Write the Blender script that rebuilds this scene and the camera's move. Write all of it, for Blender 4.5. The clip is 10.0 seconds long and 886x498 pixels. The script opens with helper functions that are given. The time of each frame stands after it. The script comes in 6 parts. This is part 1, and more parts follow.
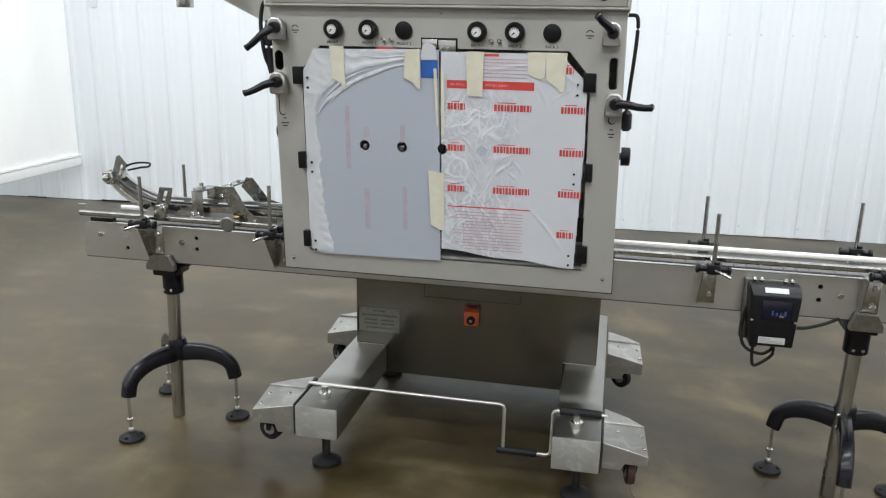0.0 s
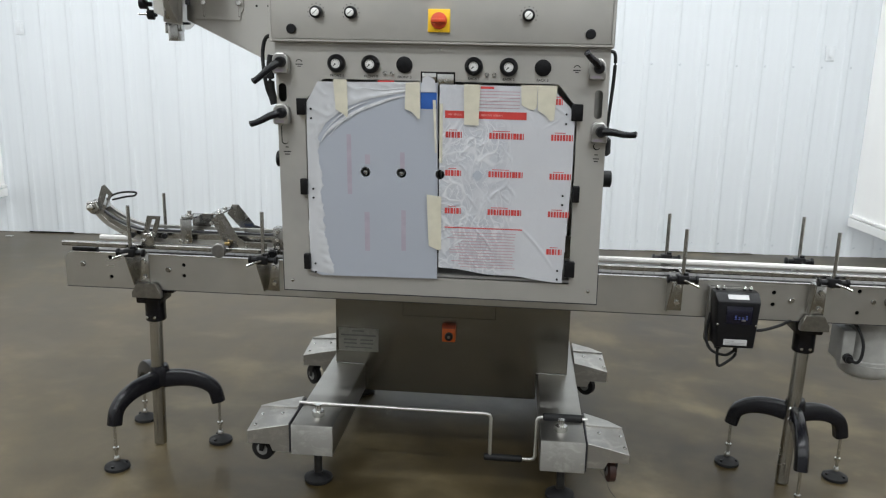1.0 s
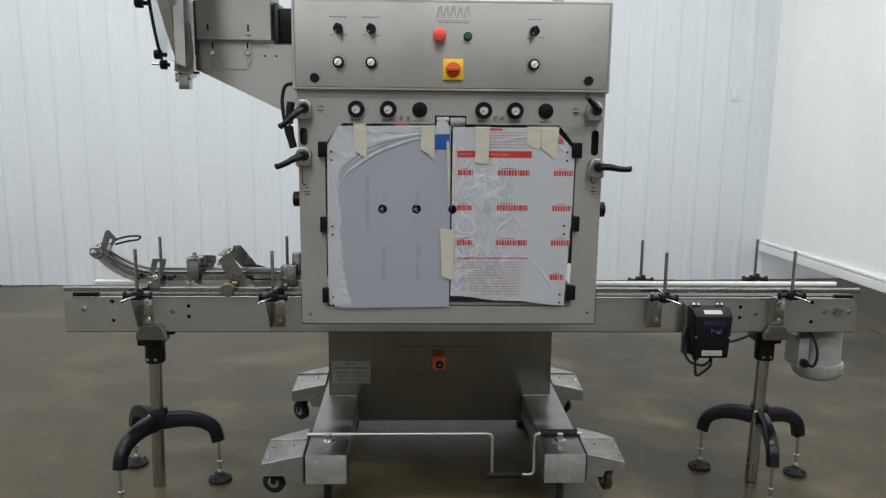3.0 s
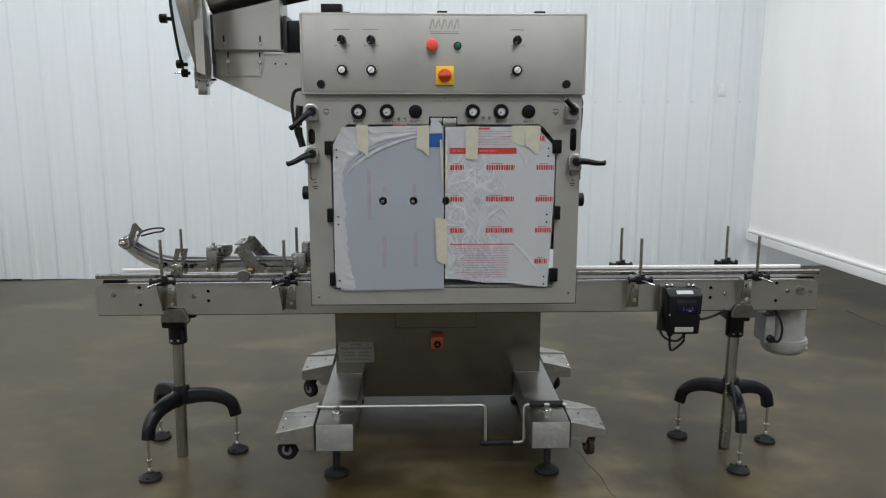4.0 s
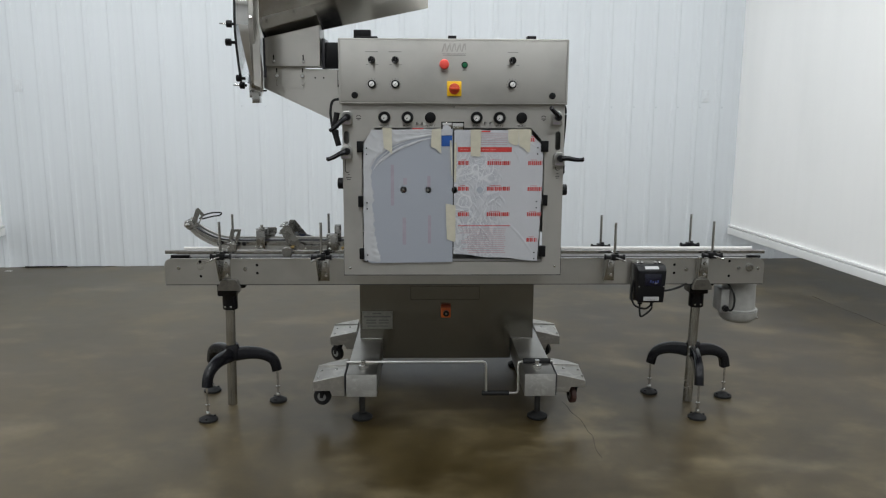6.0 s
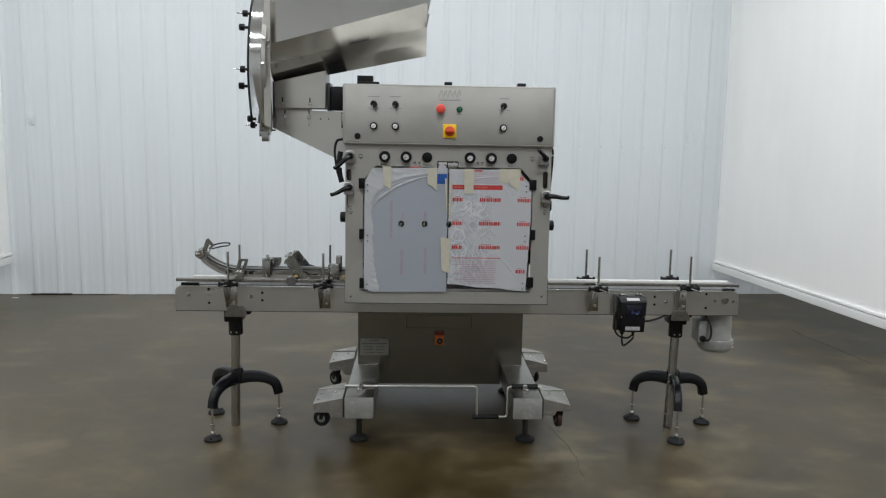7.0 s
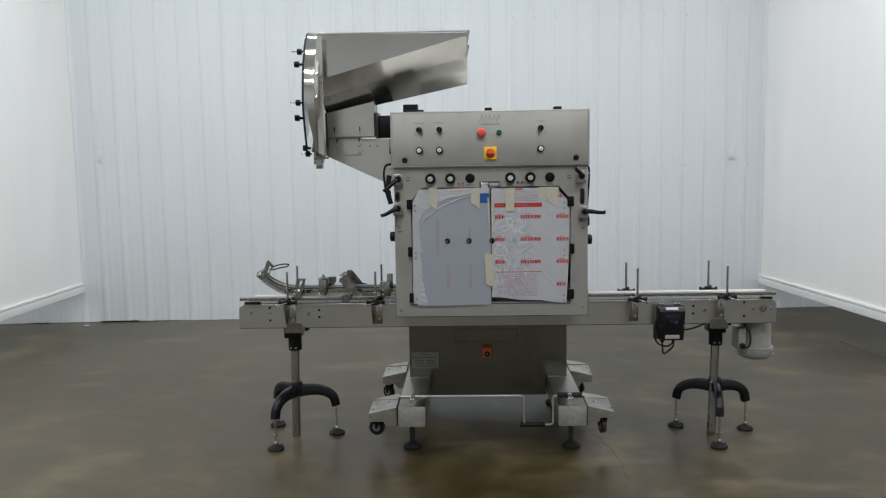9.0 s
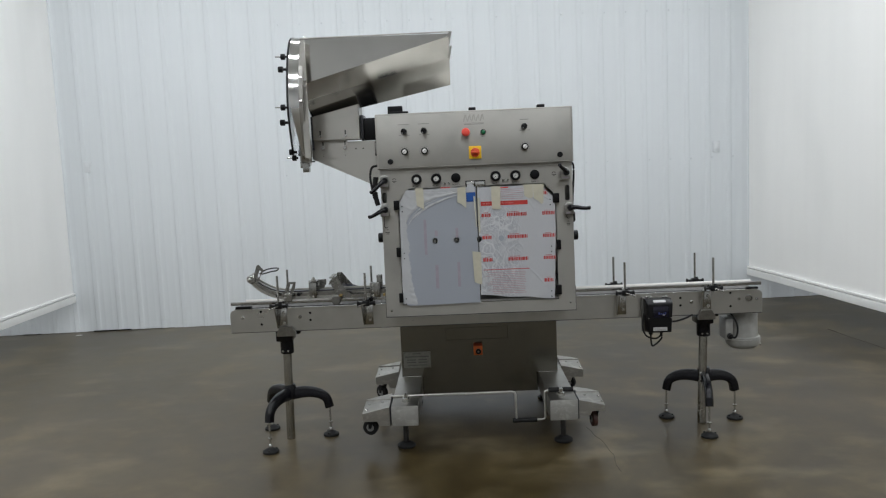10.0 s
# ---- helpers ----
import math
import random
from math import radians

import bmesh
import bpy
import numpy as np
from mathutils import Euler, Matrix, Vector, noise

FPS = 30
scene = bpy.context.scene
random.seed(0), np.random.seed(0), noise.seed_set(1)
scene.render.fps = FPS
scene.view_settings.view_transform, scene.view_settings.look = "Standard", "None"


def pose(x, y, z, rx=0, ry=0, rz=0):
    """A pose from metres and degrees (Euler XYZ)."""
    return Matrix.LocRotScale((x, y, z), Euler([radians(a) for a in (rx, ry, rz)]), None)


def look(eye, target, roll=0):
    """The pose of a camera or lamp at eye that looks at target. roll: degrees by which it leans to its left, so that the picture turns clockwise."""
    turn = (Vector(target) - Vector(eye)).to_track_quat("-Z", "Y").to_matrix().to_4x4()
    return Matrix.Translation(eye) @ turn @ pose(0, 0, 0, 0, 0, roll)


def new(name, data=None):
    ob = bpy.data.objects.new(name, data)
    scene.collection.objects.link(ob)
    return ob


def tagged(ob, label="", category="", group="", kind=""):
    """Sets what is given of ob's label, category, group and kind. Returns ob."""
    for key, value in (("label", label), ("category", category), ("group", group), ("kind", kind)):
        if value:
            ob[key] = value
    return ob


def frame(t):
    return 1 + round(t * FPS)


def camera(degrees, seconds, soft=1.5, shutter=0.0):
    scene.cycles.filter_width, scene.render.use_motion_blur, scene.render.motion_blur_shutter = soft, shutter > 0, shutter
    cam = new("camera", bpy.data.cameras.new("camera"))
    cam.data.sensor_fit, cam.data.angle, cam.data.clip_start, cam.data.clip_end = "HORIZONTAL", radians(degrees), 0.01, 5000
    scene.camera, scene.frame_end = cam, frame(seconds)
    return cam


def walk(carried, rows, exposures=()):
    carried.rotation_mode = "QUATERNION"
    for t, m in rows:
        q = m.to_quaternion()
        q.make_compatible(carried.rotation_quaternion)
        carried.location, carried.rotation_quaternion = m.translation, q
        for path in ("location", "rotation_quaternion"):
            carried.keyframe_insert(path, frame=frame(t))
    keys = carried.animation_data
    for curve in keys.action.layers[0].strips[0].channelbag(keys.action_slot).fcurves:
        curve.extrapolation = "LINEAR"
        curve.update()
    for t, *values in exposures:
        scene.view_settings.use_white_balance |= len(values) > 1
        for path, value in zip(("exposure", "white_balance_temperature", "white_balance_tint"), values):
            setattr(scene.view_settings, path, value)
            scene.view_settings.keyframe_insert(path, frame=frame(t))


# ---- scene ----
cam = camera(58.1, 10.0, soft=1.2)
PATH = [
    (0, (0.491, -2.568, 1.520), (0.090, -0.681, 0.993), 1.11),
    (0.5, (0.351, -2.695, 1.533), (0.093, -0.770, 1.055), 0.94),
    (1, (0.248, -2.766, 1.540), (0.068, -0.829, 1.076), 1.24),
    (1.5, (0.116, -2.738, 1.533), (-0.003, -0.788, 1.103), 0.17),
    (2, (-0.000, -2.747, 1.544), (-0.079, -0.786, 1.161), 0.38),
    (2.5, (-0.094, -2.851, 1.542), (-0.089, -0.885, 1.180), 0.38),
    (2.7, (-0.128, -2.899, 1.538), (-0.058, -0.933, 1.182), 0.49),
    (3.8, (-0.086, -3.208, 1.563), (-0.017, -1.244, 1.189), 0.87),
    (4, (-0.098, -3.276, 1.568), (-0.035, -1.312, 1.196), 0.02),
    (4.5, (-0.170, -3.461, 1.573), (-0.063, -1.497, 1.213), -0.88),
    (5, (-0.177, -3.602, 1.571), (-0.053, -1.639, 1.208), 0.05),
    (5.5, (-0.134, -3.760, 1.571), (-0.035, -1.796, 1.207), 0.67),
    (5.7, (-0.129, -3.845, 1.590), (-0.080, -1.881, 1.218), 0.31),
    (6.8, (-0.191, -4.204, 1.606), (-0.120, -2.229, 1.299), 0.08),
    (7, (-0.148, -4.232, 1.628), (-0.083, -2.253, 1.345), 0.96),
    (7.5, (-0.099, -4.307, 1.624), (-0.078, -2.322, 1.381), 0.98),
    (8, (-0.109, -4.378, 1.637), (-0.123, -2.390, 1.416), 0.22),
    (8.5, (-0.118, -4.446, 1.619), (-0.170, -2.459, 1.398), -0.43),
    (9, (-0.129, -4.485, 1.604), (-0.187, -2.498, 1.388), -0.94),
    (9.5, (-0.104, -4.503, 1.604), (-0.159, -2.515, 1.387), -2.31),
    (10, (-0.107, -4.522, 1.603), (-0.145, -2.534, 1.387), -2.50),
]
walk(cam, [(t, look(eye, target, roll)) for t, eye, target, roll in PATH],
     [(0, 0.49), (1, 0.29), (2, 0.03), (2.5, -0.07), (4, -0.13), (5.5, -0.18), (7.5, -0.27), (10, -0.34)])

# ---- world and light ----
world = bpy.data.worlds.new("world")
world.use_nodes = True
world.node_tree.nodes["Background"].inputs[0].default_value = (0.75, 0.85, 1.0, 1)
world.node_tree.nodes["Background"].inputs[1].default_value = 0.3
scene.world = world
CEILING = 4.7
LAMP_POWER = 260.0
LAMP_COLOUR = (0.93, 0.97, 1.0)
LAMP_ROWS = (-5.6, -3.1, -0.6, 1.7)


# ---- materials ----
def material(name, colour=(0.5, 0.5, 0.5), rough=0.5, metal=0.0):
    m = bpy.data.materials.new(name)
    m.use_nodes = True
    b = m.node_tree.nodes["Principled BSDF"]
    b.inputs["Base Color"].default_value = (*colour, 1)
    b.inputs["Roughness"].default_value = rough
    b.inputs["Metallic"].default_value = metal
    return m, m.node_tree, b


def coords(t, scale=(1, 1, 1), turn=0.0):
    geo = t.nodes.new("ShaderNodeNewGeometry")
    mp = t.nodes.new("ShaderNodeMapping")
    mp.inputs["Scale"].default_value = scale
    mp.inputs["Rotation"].default_value = (0, 0, radians(turn))
    t.links.new(geo.outputs["Position"], mp.inputs["Vector"])
    return mp.outputs["Vector"]


def noise_tex(t, vec, scale, detail=4.0, rough=0.55, distort=0.0):
    n = t.nodes.new("ShaderNodeTexNoise")
    n.inputs["Scale"].default_value = scale
    n.inputs["Detail"].default_value = detail
    n.inputs["Roughness"].default_value = rough
    n.inputs["Distortion"].default_value = distort
    t.links.new(vec, n.inputs["Vector"])
    return n.outputs["Fac"]


def spread(t, value, a, b, c, d):
    r = t.nodes.new("ShaderNodeMapRange")
    r.interpolation_type = "SMOOTHSTEP"
    for k, v in zip(("From Min", "From Max", "To Min", "To Max"), (a, b, c, d)):
        r.inputs[k].default_value = v
    t.links.new(value, r.inputs["Value"])
    return r.outputs["Result"]


def ramp(t, value, stops):
    r = t.nodes.new("ShaderNodeValToRGB")
    el = r.color_ramp.elements
    while len(el) < len(stops):
        el.new(0.5)
    for e, (p, c) in zip(el, stops):
        e.position, e.color = p, (*c, 1)
    t.links.new(value, r.inputs["Fac"])
    return r.outputs["Color"]


def mix(t, fac, a, b, mode="MIX"):
    m = t.nodes.new("ShaderNodeMix")
    m.data_type, m.blend_type = "RGBA", mode
    for k, v in ((0, fac), (6, a), (7, b)):
        if isinstance(v, (int, float)):
            m.inputs[k].default_value = v
        elif isinstance(v, tuple):
            m.inputs[k].default_value = (*v, 1)
        else:
            t.links.new(v, m.inputs[k])
    return m.outputs[2]


def bump(t, b, height, strength, distance):
    n = t.nodes.new("ShaderNodeBump")
    n.inputs["Strength"].default_value = strength
    n.inputs["Distance"].default_value = distance
    t.links.new(height, n.inputs["Height"])
    t.links.new(n.outputs["Normal"], b.inputs["Normal"])


def steel(name, colour, rough, grain=(3, 3, 320), relief=0.04, smear=0.12, brushed=0.0, scuff=0.0):
    """Stainless steel with a brushed grain and faint smears."""
    m, t, b = material(name, colour, rough, 1.0)
    fine = noise_tex(t, coords(t, grain), 1.0, 1.0)
    big = noise_tex(t, coords(t), 3.5, 4.0, 0.55)
    s = t.nodes.new("ShaderNodeMath")
    s.operation = "ADD"
    vary = 0.003 if brushed else 0.012
    t.links.new(spread(t, fine, 0.3, 0.7, rough - vary, rough + vary), s.inputs[0])
    t.links.new(spread(t, big, 0.35, 0.7, -smear * 0.4, smear), s.inputs[1])
    t.links.new(s.outputs[0], b.inputs["Roughness"])
    if brushed:
        # level brush marks spread reflections up and down
        geo = t.nodes.new("ShaderNodeNewGeometry")
        tan = t.nodes.new("ShaderNodeVectorMath")
        tan.operation = "CROSS_PRODUCT"
        tan.inputs[1].default_value = (0.0, 0.002, 1.0)
        t.links.new(geo.outputs["Normal"], tan.inputs[0])
        t.links.new(tan.outputs[0], b.inputs["Tangent"])
        b.inputs["Anisotropic"].default_value = brushed
        b.inputs["Anisotropic Rotation"].default_value = 0.25
    dark = tuple(c * 0.86 for c in colour)
    col = mix(t, spread(t, big, 0.4, 0.75, 0, 1), colour, dark)
    if scuff:
        pale = noise_tex(t, coords(t, (1, 1, 1.6)), 16.0, 5.0, 0.65, 0.6)
        col = mix(t, spread(t, pale, 0.48, 0.72, 0, scuff), col, tuple(min(1, c * 1.7) for c in colour))
        low = noise_tex(t, coords(t), 9.0, 4.0, 0.6)
        col = mix(t, spread(t, low, 0.52, 0.75, 0, scuff), col, tuple(c * 0.55 for c in colour))
    t.links.new(col, b.inputs["Base Color"])
    if relief:
        bump(t, b, fine, relief, 0.002)
    return m


def plain(name, colour, rough, metal=0.0, vary=0.12, scale=30.0, relief=0.05, shine=0.5):
    """A plain finish with slight mottling and fine relief."""
    m, t, b = material(name, colour, rough, metal)
    b.inputs["Specular IOR Level"].default_value = shine
    n = noise_tex(t, coords(t), scale, 4.0)
    lo = tuple(c * (1 - vary) for c in colour)
    hi = tuple(min(1, c * (1 + vary)) for c in colour)
    t.links.new(mix(t, spread(t, n, 0.3, 0.7, 0, 1), lo, hi), b.inputs["Base Color"])
    t.links.new(spread(t, n, 0.3, 0.7, rough * 0.85, min(1, rough * 1.15)), b.inputs["Roughness"])
    if relief and not metal:
        bump(t, b, n, relief, 0.002)
    return m


PANEL_STEEL = steel("panel_steel", (0.445, 0.432, 0.403), 0.42, (3, 3, 120), 0.0, 0.03, 0.95)
SIDE_STEEL = steel("conveyor_steel", (0.475, 0.462, 0.43), 0.28, (2, 2, 70), 0.0, 0.012, 0.85)
# same steel as the cabinet, with shade and dark floor reflection painted in
SHADED_STEEL = steel("shaded_steel", (0.200, 0.191, 0.165), 0.22, (3, 3, 120), 0.0, 0.02)
BEAM_STEEL = steel("beam_steel", (0.34, 0.33, 0.307), 0.37, (60, 60, 60), 0.0, 0.03)
CAP_STEEL = steel("scuffed_steel", (0.33, 0.325, 0.305), 0.46, (14, 14, 60), 0.0, 0.1, 0.0, 0.4)
COVER_STEEL = steel("cover_steel", (0.40, 0.39, 0.365), 0.36, (14, 14, 60), 0.0, 0.08, 0.0, 0.4)
for _m, _k in ((CAP_STEEL, 0.4), (COVER_STEEL, 0.85)):
    _m.node_tree.nodes["Principled BSDF"].inputs["Metallic"].default_value = _k
HOPPER_STEEL = steel("hopper_steel", (0.64, 0.625, 0.595), 0.17, (3, 3, 8), 0.0, 0.005)
CLAMP_STEEL = plain("clamp_steel", (0.40, 0.395, 0.38), 0.42, 1.0, 0.15, 60)
SATIN_STEEL = steel("satin_steel", (0.74, 0.73, 0.71), 0.55, (30, 30, 30), 0.0, 0.05)
MIRROR_STEEL = steel("polished_steel", (0.72, 0.71, 0.69), 0.13, (30, 30, 30), 0.0, 0.05)
CHROME = plain("chrome", (0.62, 0.62, 0.60), 0.22, 1.0, 0.05, 40, 0.0)
FIXTURE_STEEL = plain("fixture_steel", (0.31, 0.305, 0.29), 0.26, 1.0, 0.05, 25)
ROD_STEEL = plain("rod_steel", (0.41, 0.405, 0.39), 0.21, 1.0, 0.12, 60)
POLE_STEEL = plain("pole_steel", (0.40, 0.39, 0.36), 0.24, 1.0, 0.04, 12)
BRASS = plain("brass", (0.36, 0.26, 0.11), 0.34, 1.0, 0.1, 60)
BLACK_PLASTIC = plain("black_plastic", (0.007, 0.007, 0.008), 0.35, 0, 0.2, 120, 0.03, 0.22)
BLACK_NYLON = plain("black_nylon", (0.006, 0.006, 0.008), 0.228, 0, 0.2, 160, 0.02, 0.3)
BLACK_RUBBER = plain("black_rubber", (0.010, 0.010, 0.0105), 0.6, 0, 0.2, 90, 0.1, 0.25)
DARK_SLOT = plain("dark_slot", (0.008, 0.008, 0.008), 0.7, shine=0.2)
WHITE_PLASTIC = plain("white_plastic", (0.78, 0.78, 0.76), 0.4, 0, 0.05, 50)
RAIL_WHITE = plain("rail_plastic", (0.74, 0.72, 0.69), 0.35, 0, 0.06, 30)
GREY_PAINT = plain("grey_paint", (0.29, 0.288, 0.272), 0.38, 0, 0.08, 25, 0.1)
LABEL_WHITE = plain("label_white", (0.42, 0.42, 0.42), 0.5, 0, 0.05, 80)
LABEL_SILVER = plain("label_silver", (0.26, 0.255, 0.23), 0.4, 0.9, 0.1, 60)
INK = plain("ink", (0.015, 0.015, 0.015), 0.6)
INK_GREY = plain("grey_ink", (0.21, 0.21, 0.20), 0.6)
RED_KNOB = plain("red_plastic", (0.72, 0.07, 0.05), 0.4, 0, 0.06)
RED_HANDLE = plain("red_handle", (0.52, 0.055, 0.012), 0.4, 0, 0.06)
YELLOW = plain("yellow_plastic", (0.80, 0.48, 0.01), 0.4, 0, 0.05)
GREEN = plain("green_lens", (0.01, 0.12, 0.05), 0.2, 0, 0.05)
ORANGE = plain("orange_plastic", (0.62, 0.12, 0.015), 0.45, 0, 0.08)
TYRE_RED = plain("brown_tyre", (0.045, 0.017, 0.013), 0.5, 0, 0.2)
RED_PRINT = plain("red_print", (0.52, 0.05, 0.045), 0.4, 0, 0.1)
RED_FAINT = plain("faint_red_print", (0.36, 0.32, 0.37), 0.33, 0, 0.05)
TEXT_PRINT = plain("grey_print", (0.42, 0.25, 0.27), 0.45, 0, 0.1)
BAND_PRINT = plain("band_print", (0.60, 0.24, 0.22), 0.45, 0, 0.1)
BLUE_TAPE = plain("blue_tape", (0.02, 0.09, 0.34), 0.4, 0, 0.06)
TAPE = plain("masking_tape", (0.74, 0.705, 0.57), 0.6, 0, 0.04, 40, 0.25)
SHEET_BACK = plain("sheet_backing", (0.355, 0.38, 0.43), 0.34, 0, 0.01, 1.5, 0)
THIN_FILM = plain("thin_film", (0.68, 0.69, 0.71), 0.225, 0, 0.03, 12, 0)
FILM_FOLD = plain("film_fold", (0.66, 0.67, 0.69), 0.3, 0, 0.08, 45, 0)
FILM_FOLD.node_tree.nodes["Principled BSDF"].inputs["Alpha"].default_value = 0.75
THIN_FILM.node_tree.nodes["Principled BSDF"].inputs["Alpha"].default_value = 0.7
TAPE.node_tree.nodes["Principled BSDF"].inputs["Alpha"].default_value = 0.65


def calc(t, op, a, b=0.0):
    n = t.nodes.new("ShaderNodeMath")
    n.operation = op
    for k, v in enumerate((a, b)):
        if isinstance(v, (int, float)):
            n.inputs[k].default_value = v
        else:
            t.links.new(v, n.inputs[k])
    return n.outputs[0]


def crinkled_film():
    """Thin white film: clear-looking where it clings and crinkles beside the inner edge, whiter along each tiny ridge."""
    m, t, b = material("white_film", (0.55, 0.56, 0.585), 0.24)
    p = coords(t)
    axes = t.nodes.new("ShaderNodeSeparateXYZ")
    t.links.new(p, axes.inputs[0])
    ridges = []
    for scale, twist, lo in ((8.5, 1.6, 0.90), (17.0, 1.8, 0.88), (36.0, 1.4, 0.86)):
        n = noise_tex(t, coords(t, (1, 1, 0.8)), scale, 1.5, 0.5, twist)
        ridge = calc(t, "SUBTRACT", 1.0, calc(t, "MULTIPLY", calc(t, "ABSOLUTE", calc(t, "SUBTRACT", n, 0.5)), 2.6))
        ridges.append(spread(t, ridge, lo, 0.99, 0, 1))
    crest = calc(t, "MAXIMUM", calc(t, "MAXIMUM", ridges[0], calc(t, "MULTIPLY", ridges[1], 0.8)), calc(t, "MULTIPLY", ridges[2], 0.3))
    patchy = noise_tex(t, p, 9.0, 3.0, 0.55, 0.4)
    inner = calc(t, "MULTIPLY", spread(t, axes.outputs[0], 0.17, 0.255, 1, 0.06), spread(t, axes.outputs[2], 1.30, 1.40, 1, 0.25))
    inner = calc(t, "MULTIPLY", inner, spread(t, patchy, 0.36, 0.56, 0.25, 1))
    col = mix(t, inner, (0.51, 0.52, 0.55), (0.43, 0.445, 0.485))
    col = mix(t, calc(t, "MULTIPLY", crest, inner), col, (0.60, 0.61, 0.63))
    col = mix(t, spread(t, patchy, 0.45, 0.75, 0, 0.35), col, (0.56, 0.57, 0.595))
    t.links.new(col, b.inputs["Base Color"])
    bump(t, b, calc(t, "MULTIPLY", crest, calc(t, "ADD", inner, 0.05)), 0.3, 0.0025)
    return m


FILM = crinkled_film()
CREAM_PLATE = plain("wall_plate", (0.69, 0.715, 0.735), 0.4, 0, 0.03)
DISPLAY, _t, _b = material("blue_display", (0.01, 0.01, 0.03), 0.2)
_b.inputs["Emission Color"].default_value = (0.25, 0.35, 1.0, 1)
_b.inputs["Emission Strength"].default_value = 0.3
ACRYLIC, _t, _b = material("clear_acrylic", (0.9, 0.93, 0.95), 0.05)
_b.inputs["Transmission Weight"].default_value = 1.0
_b.inputs["IOR"].default_value = 1.3
LAMP_GLOW, _t, _b = material("lamp_diffuser", (0.9, 0.9, 0.9), 0.5)


def concrete():
    """Sealed concrete: clouded brown under a glossy coat, with short pale scuffs, dark blots and fine grit."""
    m, t, b = material("sealed_concrete", (0.15, 0.13, 0.11), 0.28)
    p = coords(t)
    broad = noise_tex(t, p, 0.55, 2.0, 0.5)
    cloud = noise_tex(t, coords(t, (1.05, 0.95, 1)), 2.0, 5.0, 0.56, 0.2)
    fine = noise_tex(t, p, 8.0, 5.0, 0.62)
    smear = noise_tex(t, coords(t, (2.4, 2.4, 1)), 1.0, 3.0, 0.55)
    scuff = noise_tex(t, coords(t, (1.7, 3.0, 1), 32), 1.0, 4.0, 0.52)
    axes = t.nodes.new("ShaderNodeSeparateXYZ")
    t.links.new(coords(t, (1, 1, 1), 12), axes.inputs[0])
    base = ramp(t, cloud, [(0.29, (0.0155, 0.0095, 0.0025)), (0.44, (0.032, 0.0225, 0.0085)), (0.56, (0.053, 0.039, 0.017)), (0.70, (0.120, 0.093, 0.048))])
    # paler towards the -x side, by a lighter tone mixed in
    base = mix(t, spread(t, axes.outputs[0], -2.2, 0.2, 0.36, 0.0), base, (0.125, 0.102, 0.064))
    base = mix(t, spread(t, broad, 0.32, 0.75, 0.0, 0.5), base, (0.034, 0.024, 0.008))
    base = mix(t, spread(t, smear, 0.5, 0.85, 0.0, 0.3), base, (0.120, 0.095, 0.054))
    base = mix(t, spread(t, scuff, 0.50, 0.80, 0.0, 0.6), base, (0.160, 0.130, 0.076))
    base = mix(t, 0.5, base, ramp(t, fine, [(0.25, (0.36, 0.36, 0.36)), (0.75, (0.66, 0.65, 0.63))]), "OVERLAY")
    t.links.new(base, b.inputs["Base Color"])
    b.inputs["Specular IOR Level"].default_value = 0.3
    t.links.new(spread(t, cloud, 0.2, 0.8, 0.285, 0.35), b.inputs["Roughness"])
    return m


def wall_paint(name, colour, rough, streak):
    """Painted sheet steel with faint vertical streaks and grime."""
    m, t, b = material(name, colour, rough)
    v = noise_tex(t, coords(t, (6, 6, 0.35)), 1.0, 5.0, 0.6)
    c = noise_tex(t, coords(t), 1.1, 4.0)
    dark = tuple(x * (1 - streak) for x in colour)
    col = mix(t, spread(t, v, 0.35, 0.7, 0, 1), colour, dark)
    col = mix(t, spread(t, c, 0.5, 0.8, 0, 0.3), col, dark)
    t.links.new(col, b.inputs["Base Color"])
    t.links.new(spread(t, v, 0.3, 0.7, rough - 0.05, rough + 0.08), b.inputs["Roughness"])
    bump(t, b, c, 0.06, 0.004)
    return m


CONCRETE = concrete()
WALL_WHITE = wall_paint("wall_sheet", (0.69, 0.722, 0.747), 0.42, 0.03)
PLAIN_WALL = wall_paint("room_wall", (0.70, 0.71, 0.71), 0.6, 0.05)
CURTAIN = wall_paint("curtain_vinyl", (0.95, 0.945, 0.93), 0.42, 0.02)
HEM = wall_paint("hem_vinyl", (0.84, 0.84, 0.83), 0.4, 0.03)


# ---- mesh helpers ----
ORIGIN = {}
RAKED = []


def rake(bm):
    """Leans what stands on the cabinet's front: its foot lies deeper than its top."""
    slope, top = 0.09, 1.5775
    c = Vector((-0.1, -3.6, 1.57))
    for v in bm.verts:
        if v.co.y < -0.325:
            d = v.co - c
            v.co = c + d * ((v.co.y + slope * (top - c.z) - c.y) / (d.y + slope * d.z))


def part(name, bm, mat, parent=None, label="", crisp=35):
    """Links bm, given in world places, as one mesh object, with its origin in its middle, under parent."""
    if RAKED:
        rake(bm)
    lo = Vector([min(v.co[i] for v in bm.verts) for i in range(3)])
    hi = Vector([max(v.co[i] for v in bm.verts) for i in range(3)])
    mid = (lo + hi) / 2
    if parent is None:
        mid.z = lo.z
    bmesh.ops.translate(bm, verts=bm.verts, vec=-mid)
    bmesh.ops.recalc_face_normals(bm, faces=bm.faces)
    me = bpy.data.meshes.new(name)
    bm.to_mesh(me)
    bm.free()
    for p in me.polygons:
        p.use_smooth = True
    me.set_sharp_from_angle(angle=radians(crisp))
    me.materials.append(mat)
    ob = new(name, me)
    ORIGIN[ob.name] = mid
    if parent is not None:
        ob.parent = parent
        ob.location = mid - ORIGIN[parent.name]
        if label:
            ob["label"] = label
    else:
        ob.location = mid
    return ob


